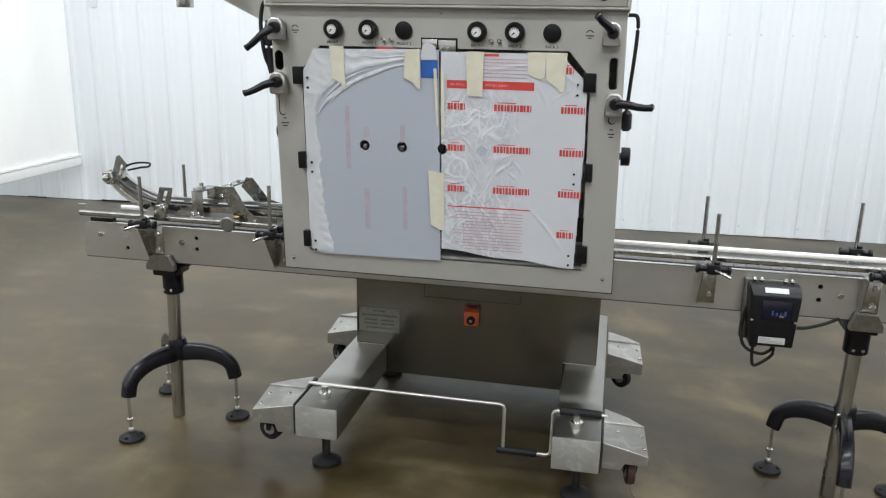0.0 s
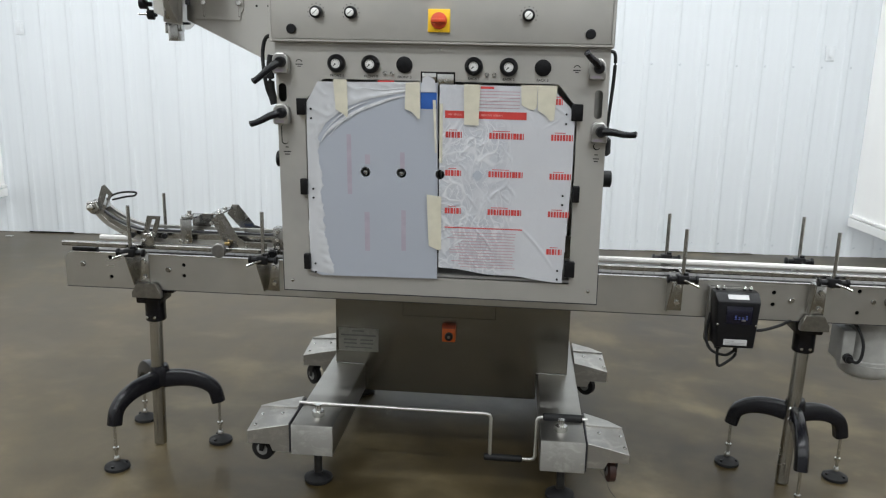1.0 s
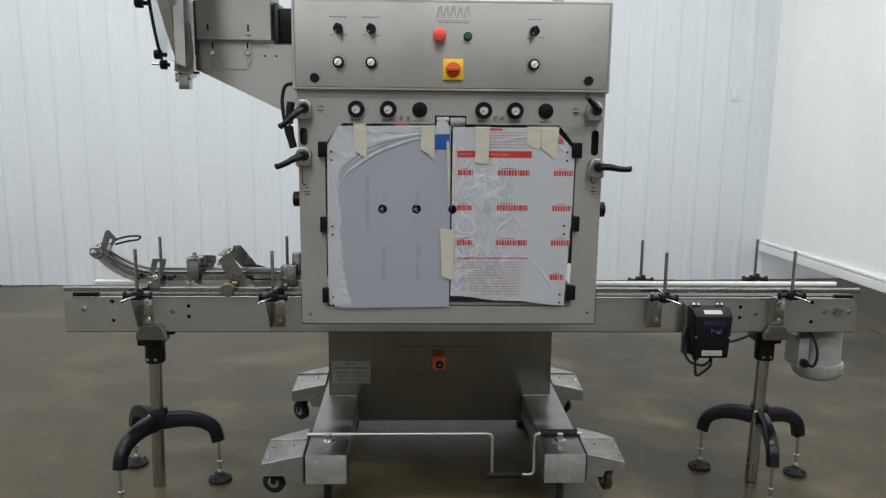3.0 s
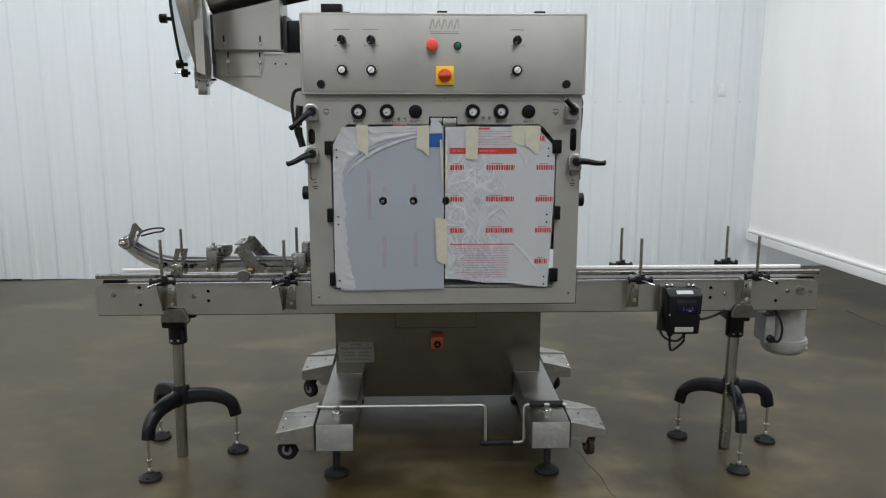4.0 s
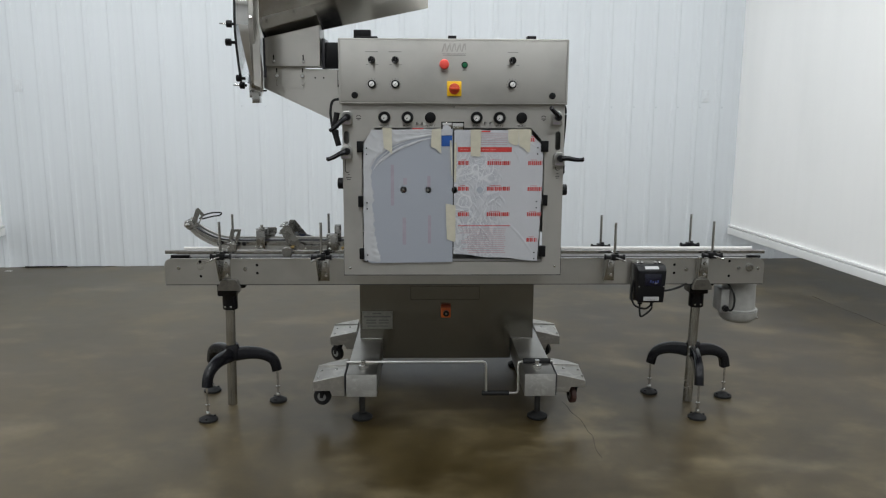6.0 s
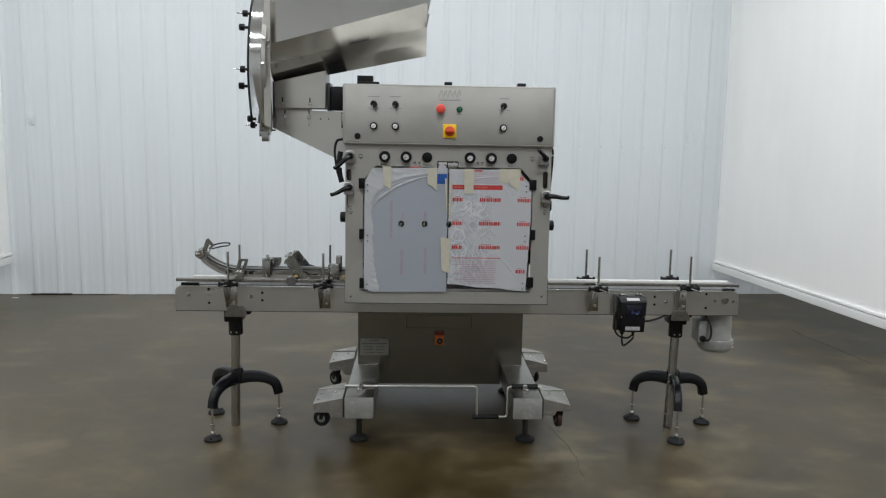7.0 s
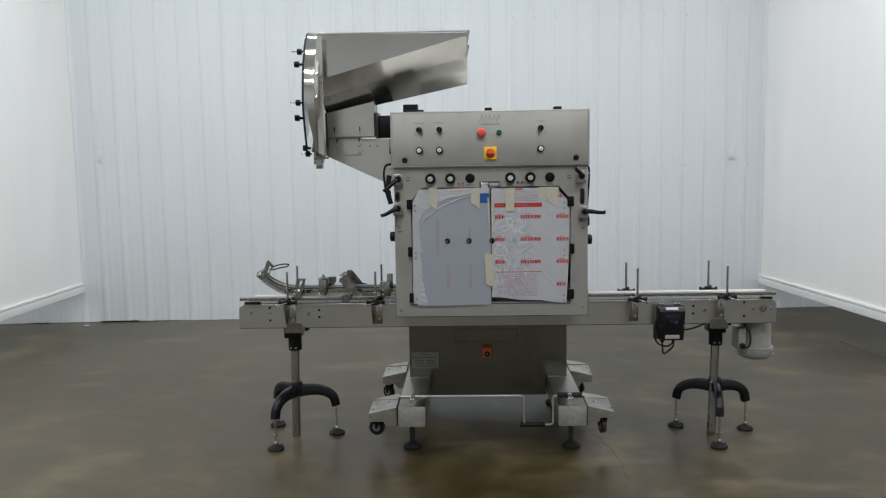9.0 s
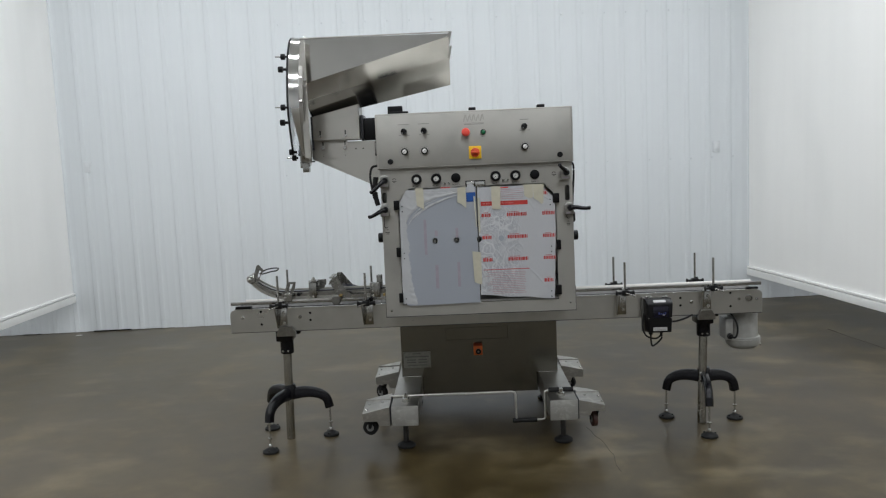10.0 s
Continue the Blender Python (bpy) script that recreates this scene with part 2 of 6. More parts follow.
def thing(name, at, label, category, group="", kind=""):
    e = new(name)
    e.empty_display_size = 0.1
    e.location = at
    ORIGIN[e.name] = Vector(at)
    return tagged(e, label, category, group, kind)


def box(x0, x1, y0, y1, z0, z1, bev=0.0, bm=None, seg=2):
    keep = bm is not None
    b = bmesh.new()
    vs = [b.verts.new((x, y, z)) for z in (z0, z1) for y in (y0, y1) for x in (x0, x1)]
    for f in ((0, 2, 3, 1), (4, 5, 7, 6), (0, 1, 5, 4), (2, 6, 7, 3), (0, 4, 6, 2), (1, 3, 7, 5)):
        b.faces.new([vs[i] for i in f])
    if bev:
        bmesh.ops.bevel(b, geom=b.edges[:], offset=bev, segments=seg, affect="EDGES", profile=0.5)
    if keep:
        join(bm, b)
        return bm
    return b


def join(bm, b):
    """Adds the mesh b to bm and frees b."""
    table = {v: bm.verts.new(v.co) for v in b.verts}
    for f in b.faces:
        bm.faces.new([table[v] for v in f.verts])
    b.free()
    return bm


def cyl(p0, p1, r0, r1=None, seg=20, bm=None):
    bm = bm or bmesh.new()
    p0, p1 = Vector(p0), Vector(p1)
    r1 = r0 if r1 is None else r1
    q = (p1 - p0).to_track_quat("Z", "Y")
    rings = []
    for p, r in ((p0, r0), (p1, r1)):
        rings.append([bm.verts.new(p + q @ Vector((r * math.cos(a), r * math.sin(a), 0))) for a in [2 * math.pi * i / seg for i in range(seg)]])
    for i in range(seg):
        j = (i + 1) % seg
        bm.faces.new((rings[0][i], rings[0][j], rings[1][j], rings[1][i]))
    bm.faces.new(rings[0][::-1])
    bm.faces.new(rings[1])
    return bm


def lathe(base, axis, prof, seg=24, bm=None):
    """Turns prof, pairs (distance along the axis, radius), about the axis through base."""
    bm = bm or bmesh.new()
    base = Vector(base)
    q = Vector(axis).to_track_quat("Z", "Y")
    rings = []
    for d, r in prof:
        rings.append([bm.verts.new(base + q @ Vector((r * math.cos(2 * math.pi * i / seg), r * math.sin(2 * math.pi * i / seg), d))) for i in range(seg)])
    for a, b in zip(rings, rings[1:]):
        for i in range(seg):
            j = (i + 1) % seg
            bm.faces.new((a[i], a[j], b[j], b[i]))
    bm.faces.new(rings[0][::-1])
    bm.faces.new(rings[-1])
    return bm


def prism(pts, plane, a, b, bev=0.0, bm=None):
    """A flat outline pushed from a to b. plane 'xz': outline in x and z, pushed along y; 'yz': along x; 'xy': along z."""
    def at(p, d):
        return {"xz": (p[0], d, p[1]), "yz": (d, p[0], p[1]), "xy": (p[0], p[1], d)}[plane]
    w = bmesh.new()
    lo = [w.verts.new(at(p, a)) for p in pts]
    hi = [w.verts.new(at(p, b)) for p in pts]
    n = len(pts)
    w.faces.new(lo[::-1])
    w.faces.new(hi)
    for i in range(n):
        w.faces.new((lo[i], lo[(i + 1) % n], hi[(i + 1) % n], hi[i]))
    if bev:
        bmesh.ops.recalc_face_normals(w, faces=w.faces)
        bmesh.ops.bevel(w, geom=w.edges[:], offset=bev, segments=1, affect="EDGES")
    if bm is not None:
        return join(bm, w)
    return w


def ring_plate(outer, holes, y0, y1):
    """A plate in x and z with an outline and holes through it, between y0 and y1."""
    b = bmesh.new()
    loops = []
    for loop in [outer] + holes:
        vs = [b.verts.new((x, y0, z)) for x, z in loop]
        loops.append(vs)
        for i in range(len(vs)):
            b.edges.new((vs[i], vs[(i + 1) % len(vs)]))
    bmesh.ops.triangle_fill(b, use_beauty=True, use_dissolve=False, edges=b.edges[:])
    # drop what was filled inside the holes
    def inside(p, loop):
        c = False
        for i in range(len(loop)):
            (x1, z1), (x2, z2) = loop[i], loop[i - 1]
            if (z1 > p.z) != (z2 > p.z) and p.x < (x2 - x1) * (p.z - z1) / (z2 - z1) + x1:
                c = not c
        return c
    bad = [f for f in b.faces if any(inside(f.calc_center_median(), h) for h in holes)]
    if bad:
        bmesh.ops.delete(b, geom=bad, context="FACES_ONLY")
    front = b.faces[:]
    back = {v: b.verts.new((v.co.x, y1, v.co.z)) for v in b.verts[:]}
    for f in front:
        b.faces.new([back[v] for v in reversed(f.verts)])
    for vs in loops:
        for i in range(len(vs)):
            p, q = vs[i], vs[(i + 1) % len(vs)]
            b.faces.new((p, q, back[q], back[p]))
    return b


def hoop(cy, cz, x0, x1, r0, r1, a0=0.0, a1=360.0, n=72, bm=None):
    """A ring, or a stretch of one, about an axis along x, between the radii r0 and r1."""
    bm = bm or bmesh.new()
    full = abs(a1 - a0) >= 360
    rows = []
    for i in range(n if full else n + 1):
        a = radians(a0 + (a1 - a0) * i / n)
        rows.append([bm.verts.new((x, cy + r * math.cos(a), cz + r * math.sin(a))) for x, r in ((x0, r0), (x1, r0), (x1, r1), (x0, r1))])
    for i in range(n):
        p, q = rows[i], rows[(i + 1) % len(rows)]
        for k in range(4):
            bm.faces.new((p[k], p[(k + 1) % 4], q[(k + 1) % 4], q[k]))
    if not full:
        bm.faces.new(rows[0]), bm.faces.new(rows[-1][::-1])
    return bm


def circle(cx, cz, r, n=20):
    return [(cx + r * math.cos(2 * math.pi * i / n), cz + r * math.sin(2 * math.pi * i / n)) for i in range(n)]


def smooth_path(pts, n=8):
    """A Catmull-Rom line through pts."""
    p = [Vector(q) for q in pts]
    p = [p[0] * 2 - p[1]] + p + [p[-1] * 2 - p[-2]]
    out = []
    for i in range(1, len(p) - 2):
        for k in range(n):
            t = k / n
            a, b, c, d = p[i - 1], p[i], p[i + 1], p[i + 2]
            out.append(0.5 * (2 * b + (c - a) * t + (2 * a - 5 * b + 4 * c - d) * t * t + (3 * b - a - 3 * c + d) * t ** 3))
    out.append(p[-2])
    return out


def sweep(pts, prof, up=(0, 0, 1), bm=None):
    """Carries a closed outline prof (side, up) along pts. up keeps the outline upright."""
    bm = bm or bmesh.new()
    pts = [Vector(p) for p in pts]
    rings = []
    for i, p in enumerate(pts):
        d = (pts[min(i + 1, len(pts) - 1)] - pts[max(i - 1, 0)]).normalized()
        side = d.cross(Vector(up))
        if side.length < 1e-4:
            side = d.cross(Vector((0, 1, 0.01)))
        side.normalize()
        top = side.cross(d).normalized()
        rings.append([bm.verts.new(p + side * a + top * b) for a, b in prof])
    n = len(prof)
    for a, b in zip(rings, rings[1:]):
        for i in range(n):
            bm.faces.new((a[i], a[(i + 1) % n], b[(i + 1) % n], b[i]))
    bm.faces.new(rings[0][::-1])
    bm.faces.new(rings[-1])
    return bm


def tube(pts, r, seg=10, up=(0, 0, 1), bm=None):
    return sweep(pts, [(r * math.cos(2 * math.pi * i / seg), r * math.sin(2 * math.pi * i / seg)) for i in range(seg)], up, bm)


def bar_profile(w, h):
    return [(-w / 2, -h / 2), (w / 2, -h / 2), (w / 2, h / 2), (-w / 2, h / 2)]


def lettering(text, size, x, y, z, mat, parent, name="lettering"):
    """Words in the built-in font on an upright face that looks towards -y, centred on x."""
    c = bpy.data.curves.new("words", "FONT")
    c.body, c.size, c.align_x, c.align_y, c.extrude = text, size, "CENTER", "CENTER", 0.0003
    c.offset = 0.00012
    o = new("words", c)
    o.matrix_world = pose(x, y, z, 90)
    bpy.context.view_layer.update()
    me = bpy.data.meshes.new_from_object(o.evaluated_get(bpy.context.evaluated_depsgraph_get()))
    me.transform(o.matrix_world)
    bpy.data.objects.remove(o)
    b = bmesh.new()
    b.from_mesh(me)
    return part(name, b, mat, parent)


# ---- the room ----
WALL_Y, WALL_TURN = 3.838, math.atan(0.053)
CW, SW = math.cos(WALL_TURN), math.sin(WALL_TURN)
RIB = 0.2228


def on_wall(u, v, z):
    """A place by its distance u along the back wall, v behind its face, and z."""
    return (u * CW - v * SW, WALL_Y + u * SW + v * CW, z)


def wall_box(u0, u1, v0, v1, z0, z1, bm=None):
    b = box(u0, u1, v0, v1, z0, z1, bm=bm)
    return b


def to_wall(bm):
    for v in bm.verts:
        v.co = on_wall(*v.co)
    return bm


def room():
    floor = part("floor", box(-9, 9, -9.5, 6, -0.2, 0), CONCRETE)
    tagged(floor, "glossy brown-grey sealed concrete floor with cloudy stains", "floor", kind="structure")
    bm = bmesh.new()
    for pts in ([(0.612, 0.09), (0.629, 0.02), (0.634, -0.05), (0.661, -0.14), (0.668, -0.20), (0.673, -0.31), (0.684, -0.36), (0.668, -0.50), (0.676, -0.60)], [(3.112, 2.42), (3.127, 2.28), (3.132, 2.19), (3.160, 2.01), (3.195, 1.77), (3.21, 1.58), (3.235, 1.40)]):
        sweep(smooth_path([(x, y, 0.0006) for x, y in pts], 5), bar_profile(0.0016, 0.001), bm=bm)
    sweep([(3.112, 2.42, 0.0008), (3.120, 2.35, 0.0008), (3.126, 2.285, 0.0008)], bar_profile(0.009, 0.001), bm=bm)
    part("crack", bm, plain("crack_dirt", (0.022, 0.019, 0.014), 0.7), floor, "thin dark crack in the concrete")

    north = part("wall_north", to_wall(wall_box(-8.6, 8.6, 0.06, 0.2, 0, CEILING)), PLAIN_WALL)
    tagged(north, "white ribbed sheet-steel wall with rows of screws", "wall", kind="structure")
    # sheets of four ribs each, with two low stiffeners between ribs
    start = 1.673 - 45 * RIB
    for k in range(22):
        u0 = start + k * 4 * RIB - RIB / 2
        prof = []
        for j in range(4):
            c = u0 + (j + 0.5) * RIB
            for du, h in ((-0.5, 0), (-0.37, 0), (-0.35, 0.0005), (-0.32, 0.0005), (-0.30, 0), (-0.15, 0), (-0.125, 0.0012), (-0.085, 0.0068), (-0.07, 0.0075), (0.07, 0.0075), (0.085, 0.0068), (0.125, 0.0012), (0.15, 0), (0.30, 0), (0.32, 0.0005), (0.35, 0.0005), (0.37, 0)):
                prof.append((c + du * RIB, -h))
        prof.append((u0 + 4 * RIB, 0))
        bm = bmesh.new()
        z0 = 0.0015 + 0.002 * ((k * 7) % 3)
        rows = [[bm.verts.new((u, v + d, z)) for u, v in prof] for z, d in ((z0, 0), (CEILING, 0), (CEILING, 0.01), (z0, 0.01))]
        for a in range(4):
            b = (a + 1) % 4
            for i in range(len(prof) - 1):
                bm.faces.new((rows[a][i], rows[a][i + 1], rows[b][i + 1], rows[b][i]))
        part("panel", to_wall(bm), WALL_WHITE, north, crisp=20)
    bm = bmesh.new()
    for k in range(-16, 24):
        u = 1.673 + k * RIB + 0.045
        for z in (0.08, 1.535, 3.06):
            if -4.6 < u < 4.2:
                lathe((u, -0.0005, z), (0, -1, 0), [(0, 0.009), (0.003, 0.009), (0.004, 0.006), (0.008, 0.005)], 8, bm)
    tagged(part("screws", to_wall(bm), plain("screw_paint", (0.63, 0.66, 0.69), 0.4), north, "small painted screws in rows"), kind="stuff")
    bm = bmesh.new()
    wall_box(-3.955, -3.567, -0.0105, 0.05, 0.0005, 0.012, bm)
    wall_box(-4.68, -4.50, -0.0105, 0.05, 0.0005, 0.007, bm)
    part("gap", to_wall(bm), DARK_SLOT, north, "dark gap under the sheet")

    for n, b, w in (("wall_south", box(-9, 9, -9.5, -9.3, 0, CEILING), "behind"), ("wall_west", box(-9, -8.8, -9.3, 6, 0, CEILING), "side"), ("wall_east", box(8.8, 9, -9.3, 6, 0, CEILING), "side")):
        tagged(part(n, b, PLAIN_WALL), "plain white painted warehouse wall", "wall", kind="structure")
    tagged(part("ceiling", box(-9, 9, -9.5, 6, CEILING + 0.003, CEILING + 0.2), PLAIN_WALL), "plain white warehouse ceiling", "ceiling", kind="structure")

    # a scrap of paper near the wall
    b = bmesh.new()
    g = [[b.verts.new((-4.047 + 0.012 * i, 3.424 + 0.009 * j, 0.002 + 0.006 * abs(math.sin(1.3 * i + 0.9 * j)))) for i in range(6)] for j in range(5)]
    for j in range(4):
        for i in range(5):
            b.faces.new((g[j][i], g[j][i + 1], g[j + 1][i + 1], g[j + 1][i]))
    bmesh.ops.solidify(b, geom=b.faces[:], thickness=0.0008)
    tagged(part("paper_scrap", b, plain("white_paper", (0.78, 0.78, 0.76), 0.6)), "small crumpled scrap of white paper on concrete", "paper scrap")

    # blank switch plates on the back wall
    for u, z in ((2.652 / CW, 1.645), (-3.862 / CW, 1.715)):
        e = thing("switch_plate", on_wall(u, -0.003, z - 0.057), "white plastic switch plate on the ribbed wall", "switch", "wall plates")
        part("plate", to_wall(box(u - 0.035, u + 0.035, -0.011, -0.002, z - 0.057, z + 0.057, 0.003)), CREAM_PLATE, e)
        part("rocker", to_wall(box(u - 0.016, u + 0.016, -0.016, -0.0112, z - 0.033, z + 0.033, 0.002)), CREAM_PLATE, e)


def hanging(name, a, b, z0, label, seed):
    """A sheet that hangs from the ceiling between plan points a and b, with a stiff white rail along its hem."""
    a, b = Vector((*a, 0)), Vector((*b, 0))
    d = (b - a).normalized()
    side = Vector((-d.y, d.x, 0))
    e = thing(name, ((a.x + b.x) / 2, (a.y + b.y) / 2, z0), label, "curtain", "side curtains")
    bm = bmesh.new()
    n, m, length = 200, 90, (b - a).length
    top = CEILING - 0.02
    grids = []
    for off in (0.0, 0.004):
        g = []
        for j in range(m + 1):
            z = z0 + 0.06 + (top - z0 - 0.06) * j / m
            row = []
            for i in range(n + 1):
                s = length * i / n
                w = 0.016 * noise.noise(Vector((s * 1.4, z * 0.22, seed))) + 0.010 * noise.noise(Vector((s * 3.1 + z * 0.8, z * 0.7, seed + 5)))
                w += 0.0045 * noise.noise(Vector((s * 5.5 - z * 1.2, z * 3.2, seed + 2))) * max(0.0, 0.3 + 1.6 * noise.noise(Vector((s * 0.6, z * 0.6, seed + 8))))
                w *= min(1, 0.15 + (z - z0) / 0.7)
                row.append(bm.verts.new(a + d * s + side * (w + off) + Vector((0, 0, z))))
            g.append(row)
        grids.append(g)
    for g in grids:
        for j in range(m):
            for i in range(n):
                bm.faces.new((g[j][i], g[j][i + 1], g[j + 1][i + 1], g[j + 1][i]))
    for j in range(m):
        for i in (0, n):
            bm.faces.new((grids[0][j][i], grids[0][j + 1][i], grids[1][j + 1][i], grids[1][j][i]))
    for i in range(n):
        for j in (0, m):
            bm.faces.new((grids[0][j][i], grids[0][j][i + 1], grids[1][j][i + 1], grids[1][j][i]))
    part("sheet", bm, CURTAIN, e)
    # hem: a thin lip over a deeper, rounded rail
    ends = [a + Vector((0, 0, z0)), b + Vector((0, 0, z0))]
    lip = [(-0.016, 0.077), (0.018, 0.077), (0.024, 0.082), (0.022, 0.097), (-0.020, 0.097), (-0.022, 0.082)]
    rail = [(-0.020, 0.003), (-0.015, 0.0), (0.019, 0.0), (0.024, 0.003), (0.028, 0.058), (0.026, 0.070), (0.014, 0.0715), (-0.010, 0.0715), (-0.022, 0.070), (-0.024, 0.058)]
    part("hem_lip", sweep(ends, lip), HEM, e, "narrow white hem strip")
    part("hem_rail", sweep(ends, rail), HEM, e, "white rail along the hem")
    return e


def ceiling_lights():
    x, half = -0.5, 6.9
    for y in LAMP_ROWS:
        e = thing("ceiling_light", (x, y, CEILING - 0.09), "long white strip light with a bright diffuser", "ceiling light", "ceiling lights")
        part("housing", box(x - half, x + half, y - 0.09, y + 0.09, CEILING - 0.07, CEILING, 0.006), WHITE_PLASTIC, e)
        part("diffuser", box(x - half + 0.02, x + half - 0.02, y - 0.07, y + 0.07, CEILING - 0.085, CEILING - 0.0705, 0.004), LAMP_GLOW, e)
        d = bpy.data.lights.new("lamp", "AREA")
        d.shape, d.size, d.size_y, d.energy, d.color = "RECTANGLE", 2 * half, 0.14, LAMP_POWER, LAMP_COLOUR
        o = new("lamp", d)
        o.location = (x, y, CEILING - 0.09)


room()
hanging("curtain", (-4.10, 3.57), (-4.10, -4.0), 0.325, "white vinyl curtain with a stiff hem rail above the floor", 1.0)
hanging("curtain", (2.985, 3.96), (3.90, -3.5), 0.272, "slightly wrinkled white vinyl curtain with a stiff hem rail", 9.0)
ceiling_lights()


# ---- the conveyor ----
LEFT, RIGHT, BELT_BACK = -1.439, 1.615, 0.19


def hex_bolt(x, y, z, r, parent, name="bolt", mat=None, axis=(0, -1, 0)):
    b = lathe((x, y, z), axis, [(0, r), (r * 0.7, r), (r * 0.85, r * 0.8)], 6)
    return part(name, b, mat or CHROME, parent)


def tripod(conveyor, cx, cy, angles, reach, slip, lean):
    """A pole under the conveyor with a black clamp head and three curved black arms on levelling feet."""
    pole = part("support_leg", cyl((cx + slip, cy - lean, 0.003), (cx, cy, 0.60), 0.0245, seg=28), POLE_STEEL, conveyor, "round stainless pole on a black three-armed base")
    b = lathe((cx, cy, 0.522), (0, 0, 1), [(0, 0.036), (0.004, 0.039), (0.07, 0.039), (0.085, 0.044)], 24)
    box(cx - 0.052, cx + 0.045, cy - 0.055, cy + 0.055, 0.60, 0.668, 0.008, b)
    box(cx + 0.02, cx + 0.085, cy - 0.02, cy + 0.03, 0.635, 0.672, 0.008, b)
    part("clamp_head", b, BLACK_NYLON, pole, "black plastic clamp head")
    for dx in (-0.018, 0.012):
        hex_bolt(cx + dx, cy - 0.036, 0.54, 0.006, pole, "clamp_screw")
    hub = lathe((cx, cy, 0.250), (0, 0, 1), [(0, 0.031), (0.006, 0.036), (0.07, 0.036), (0.082, 0.031)], 24)
    part("hub", hub, BLACK_NYLON, pole, "black plastic hub")
    for dz in (0.262, 0.302):
        hex_bolt(cx - 0.026, cy - 0.030, dz, 0.0085, pole, "hub_bolt")
    for a, rr in zip(angles, reach):
        c, s = math.cos(radians(a)), math.sin(radians(a))
        line = [(0.020, 0.285), (0.085, 0.287), (0.145, 0.279), (0.195, 0.259), (0.227, 0.228), (0.241, 0.176)]
        k = rr / 0.242
        pts = smooth_path([(cx + c * r * k, cy + s * r * k, z) for r, z in line], 6)
        prof = [(-0.022, -0.017), (-0.014, -0.025), (0.014, -0.025), (0.022, -0.017), (0.022, 0.012), (0.016, 0.022), (0.006, 0.026), (-0.006, 0.026), (-0.016, 0.022), (-0.022, 0.012)]
        am = sweep(pts, prof)
        # deeper towards the hub
        for i, v in enumerate(am.verts):
            if i % 10 < 4:
                v.co.z -= 0.020 * (1 - (i // 10) / (len(pts) - 1)) ** 1.3
        part("arm", am, BLACK_NYLON, pole, "curved black plastic arm")
        fx, fy = cx + c * rr, cy + s * rr
        sp = cyl((fx, fy, 0.025), (fx, fy, 0.185), 0.0055, seg=12)
        lathe((fx, fy, 0.076), (0, 0, 1), [(0, 0.0115), (0.010, 0.0115)], 6, sp)
        lathe((fx, fy, 0.034), (0, 0, 1), [(0, 0.012), (0.010, 0.012), (0.016, 0.008)], 6, sp)
        part("spindle", sp, CHROME, pole, "threaded bright spindle")
        ft = lathe((fx, fy, 0), (0, 0, 1), [(0, 0.044), (0.003, 0.047), (0.012, 0.046), (0.022, 0.028), (0.030, 0.012)], 28)
        for q in (0.6, 2.7):
            cyl((fx + 0.034 * math.cos(a + q), fy + 0.034 * math.sin(a + q), 0.012), (fx + 0.034 * math.cos(a + q), fy + 0.034 * math.sin(a + q), 0.024), 0.006, seg=8, bm=ft)
        part("foot", ft, BLACK_RUBBER, pole, "black rubber levelling foot")


def rail_post(conveyor, x, y, top, zc, front, left):
    """An upright rod in a black cross clamp, with a small chrome lever."""
    post = part("rail_post", cyl((x, y, zc - 0.02), (x, y, top), 0.0066, seg=14), ROD_STEEL, conveyor)
    b = box(x - 0.020, x + 0.020, y - 0.018, y + 0.018, zc - 0.014, zc + 0.016, 0.004)
    cyl((x - 0.046, y, zc), (x + 0.046, y, zc), 0.0095, seg=14, bm=b)
    for s in (-1, 1):
        lathe((x + s * 0.040, y, zc), (s, 0, 0), [(0, 0.011), (0.004, 0.015), (0.010, 0.015), (0.012, 0.010)], 14, b)
    cyl((x + 0.008, y, zc + 0.012), (x + 0.008, y, zc + 0.024), 0.011, seg=12, bm=b)
    part("cross_clamp", b, BLACK_PLASTIC, post, "black plastic cross clamp")
    d = -1 if left else 1
    w = -1 if front else 0.3
    lv = tube(smooth_path([(x + d * 0.004, y + w * 0.016, zc), (x + d * 0.022, y + w * 0.034, zc - 0.004), (x + d * 0.046, y + w * 0.046, zc - 0.013)], 4), 0.0042, 10)
    part("lever", lv, ROD_STEEL, post, "small bright lever")
    if not front:
        part("stay", box(x - 0.02, x + 0.02, y - 0.014, y + 0.010, 0.70, zc - 0.0145, 0.002), SIDE_STEEL, post)
        return
    dx = 0.020 if x > 1.2 else 0.0
    x -= dx
    g = prism([(-0.001, 0.692), (-0.001, 0.819), (y + 0.012, 0.819), (y + 0.012, 0.808), (-0.018, 0.692)], "yz", x - 0.030, x - 0.026)
    box(x - 0.026, x + 0.026, -0.0055, -0.001, 0.692, 0.819, 0.001, g)
    box(x - 0.028, x + 0.018, y + 0.012, -0.002, 0.815, 0.819, 0.001, g)
    part("bracket", g, ROD_STEEL, post, "folded stainless bracket")
    for z in (0.782, 0.722):
        hex_bolt(x + 0.008, -0.006, z, 0.0095, post)


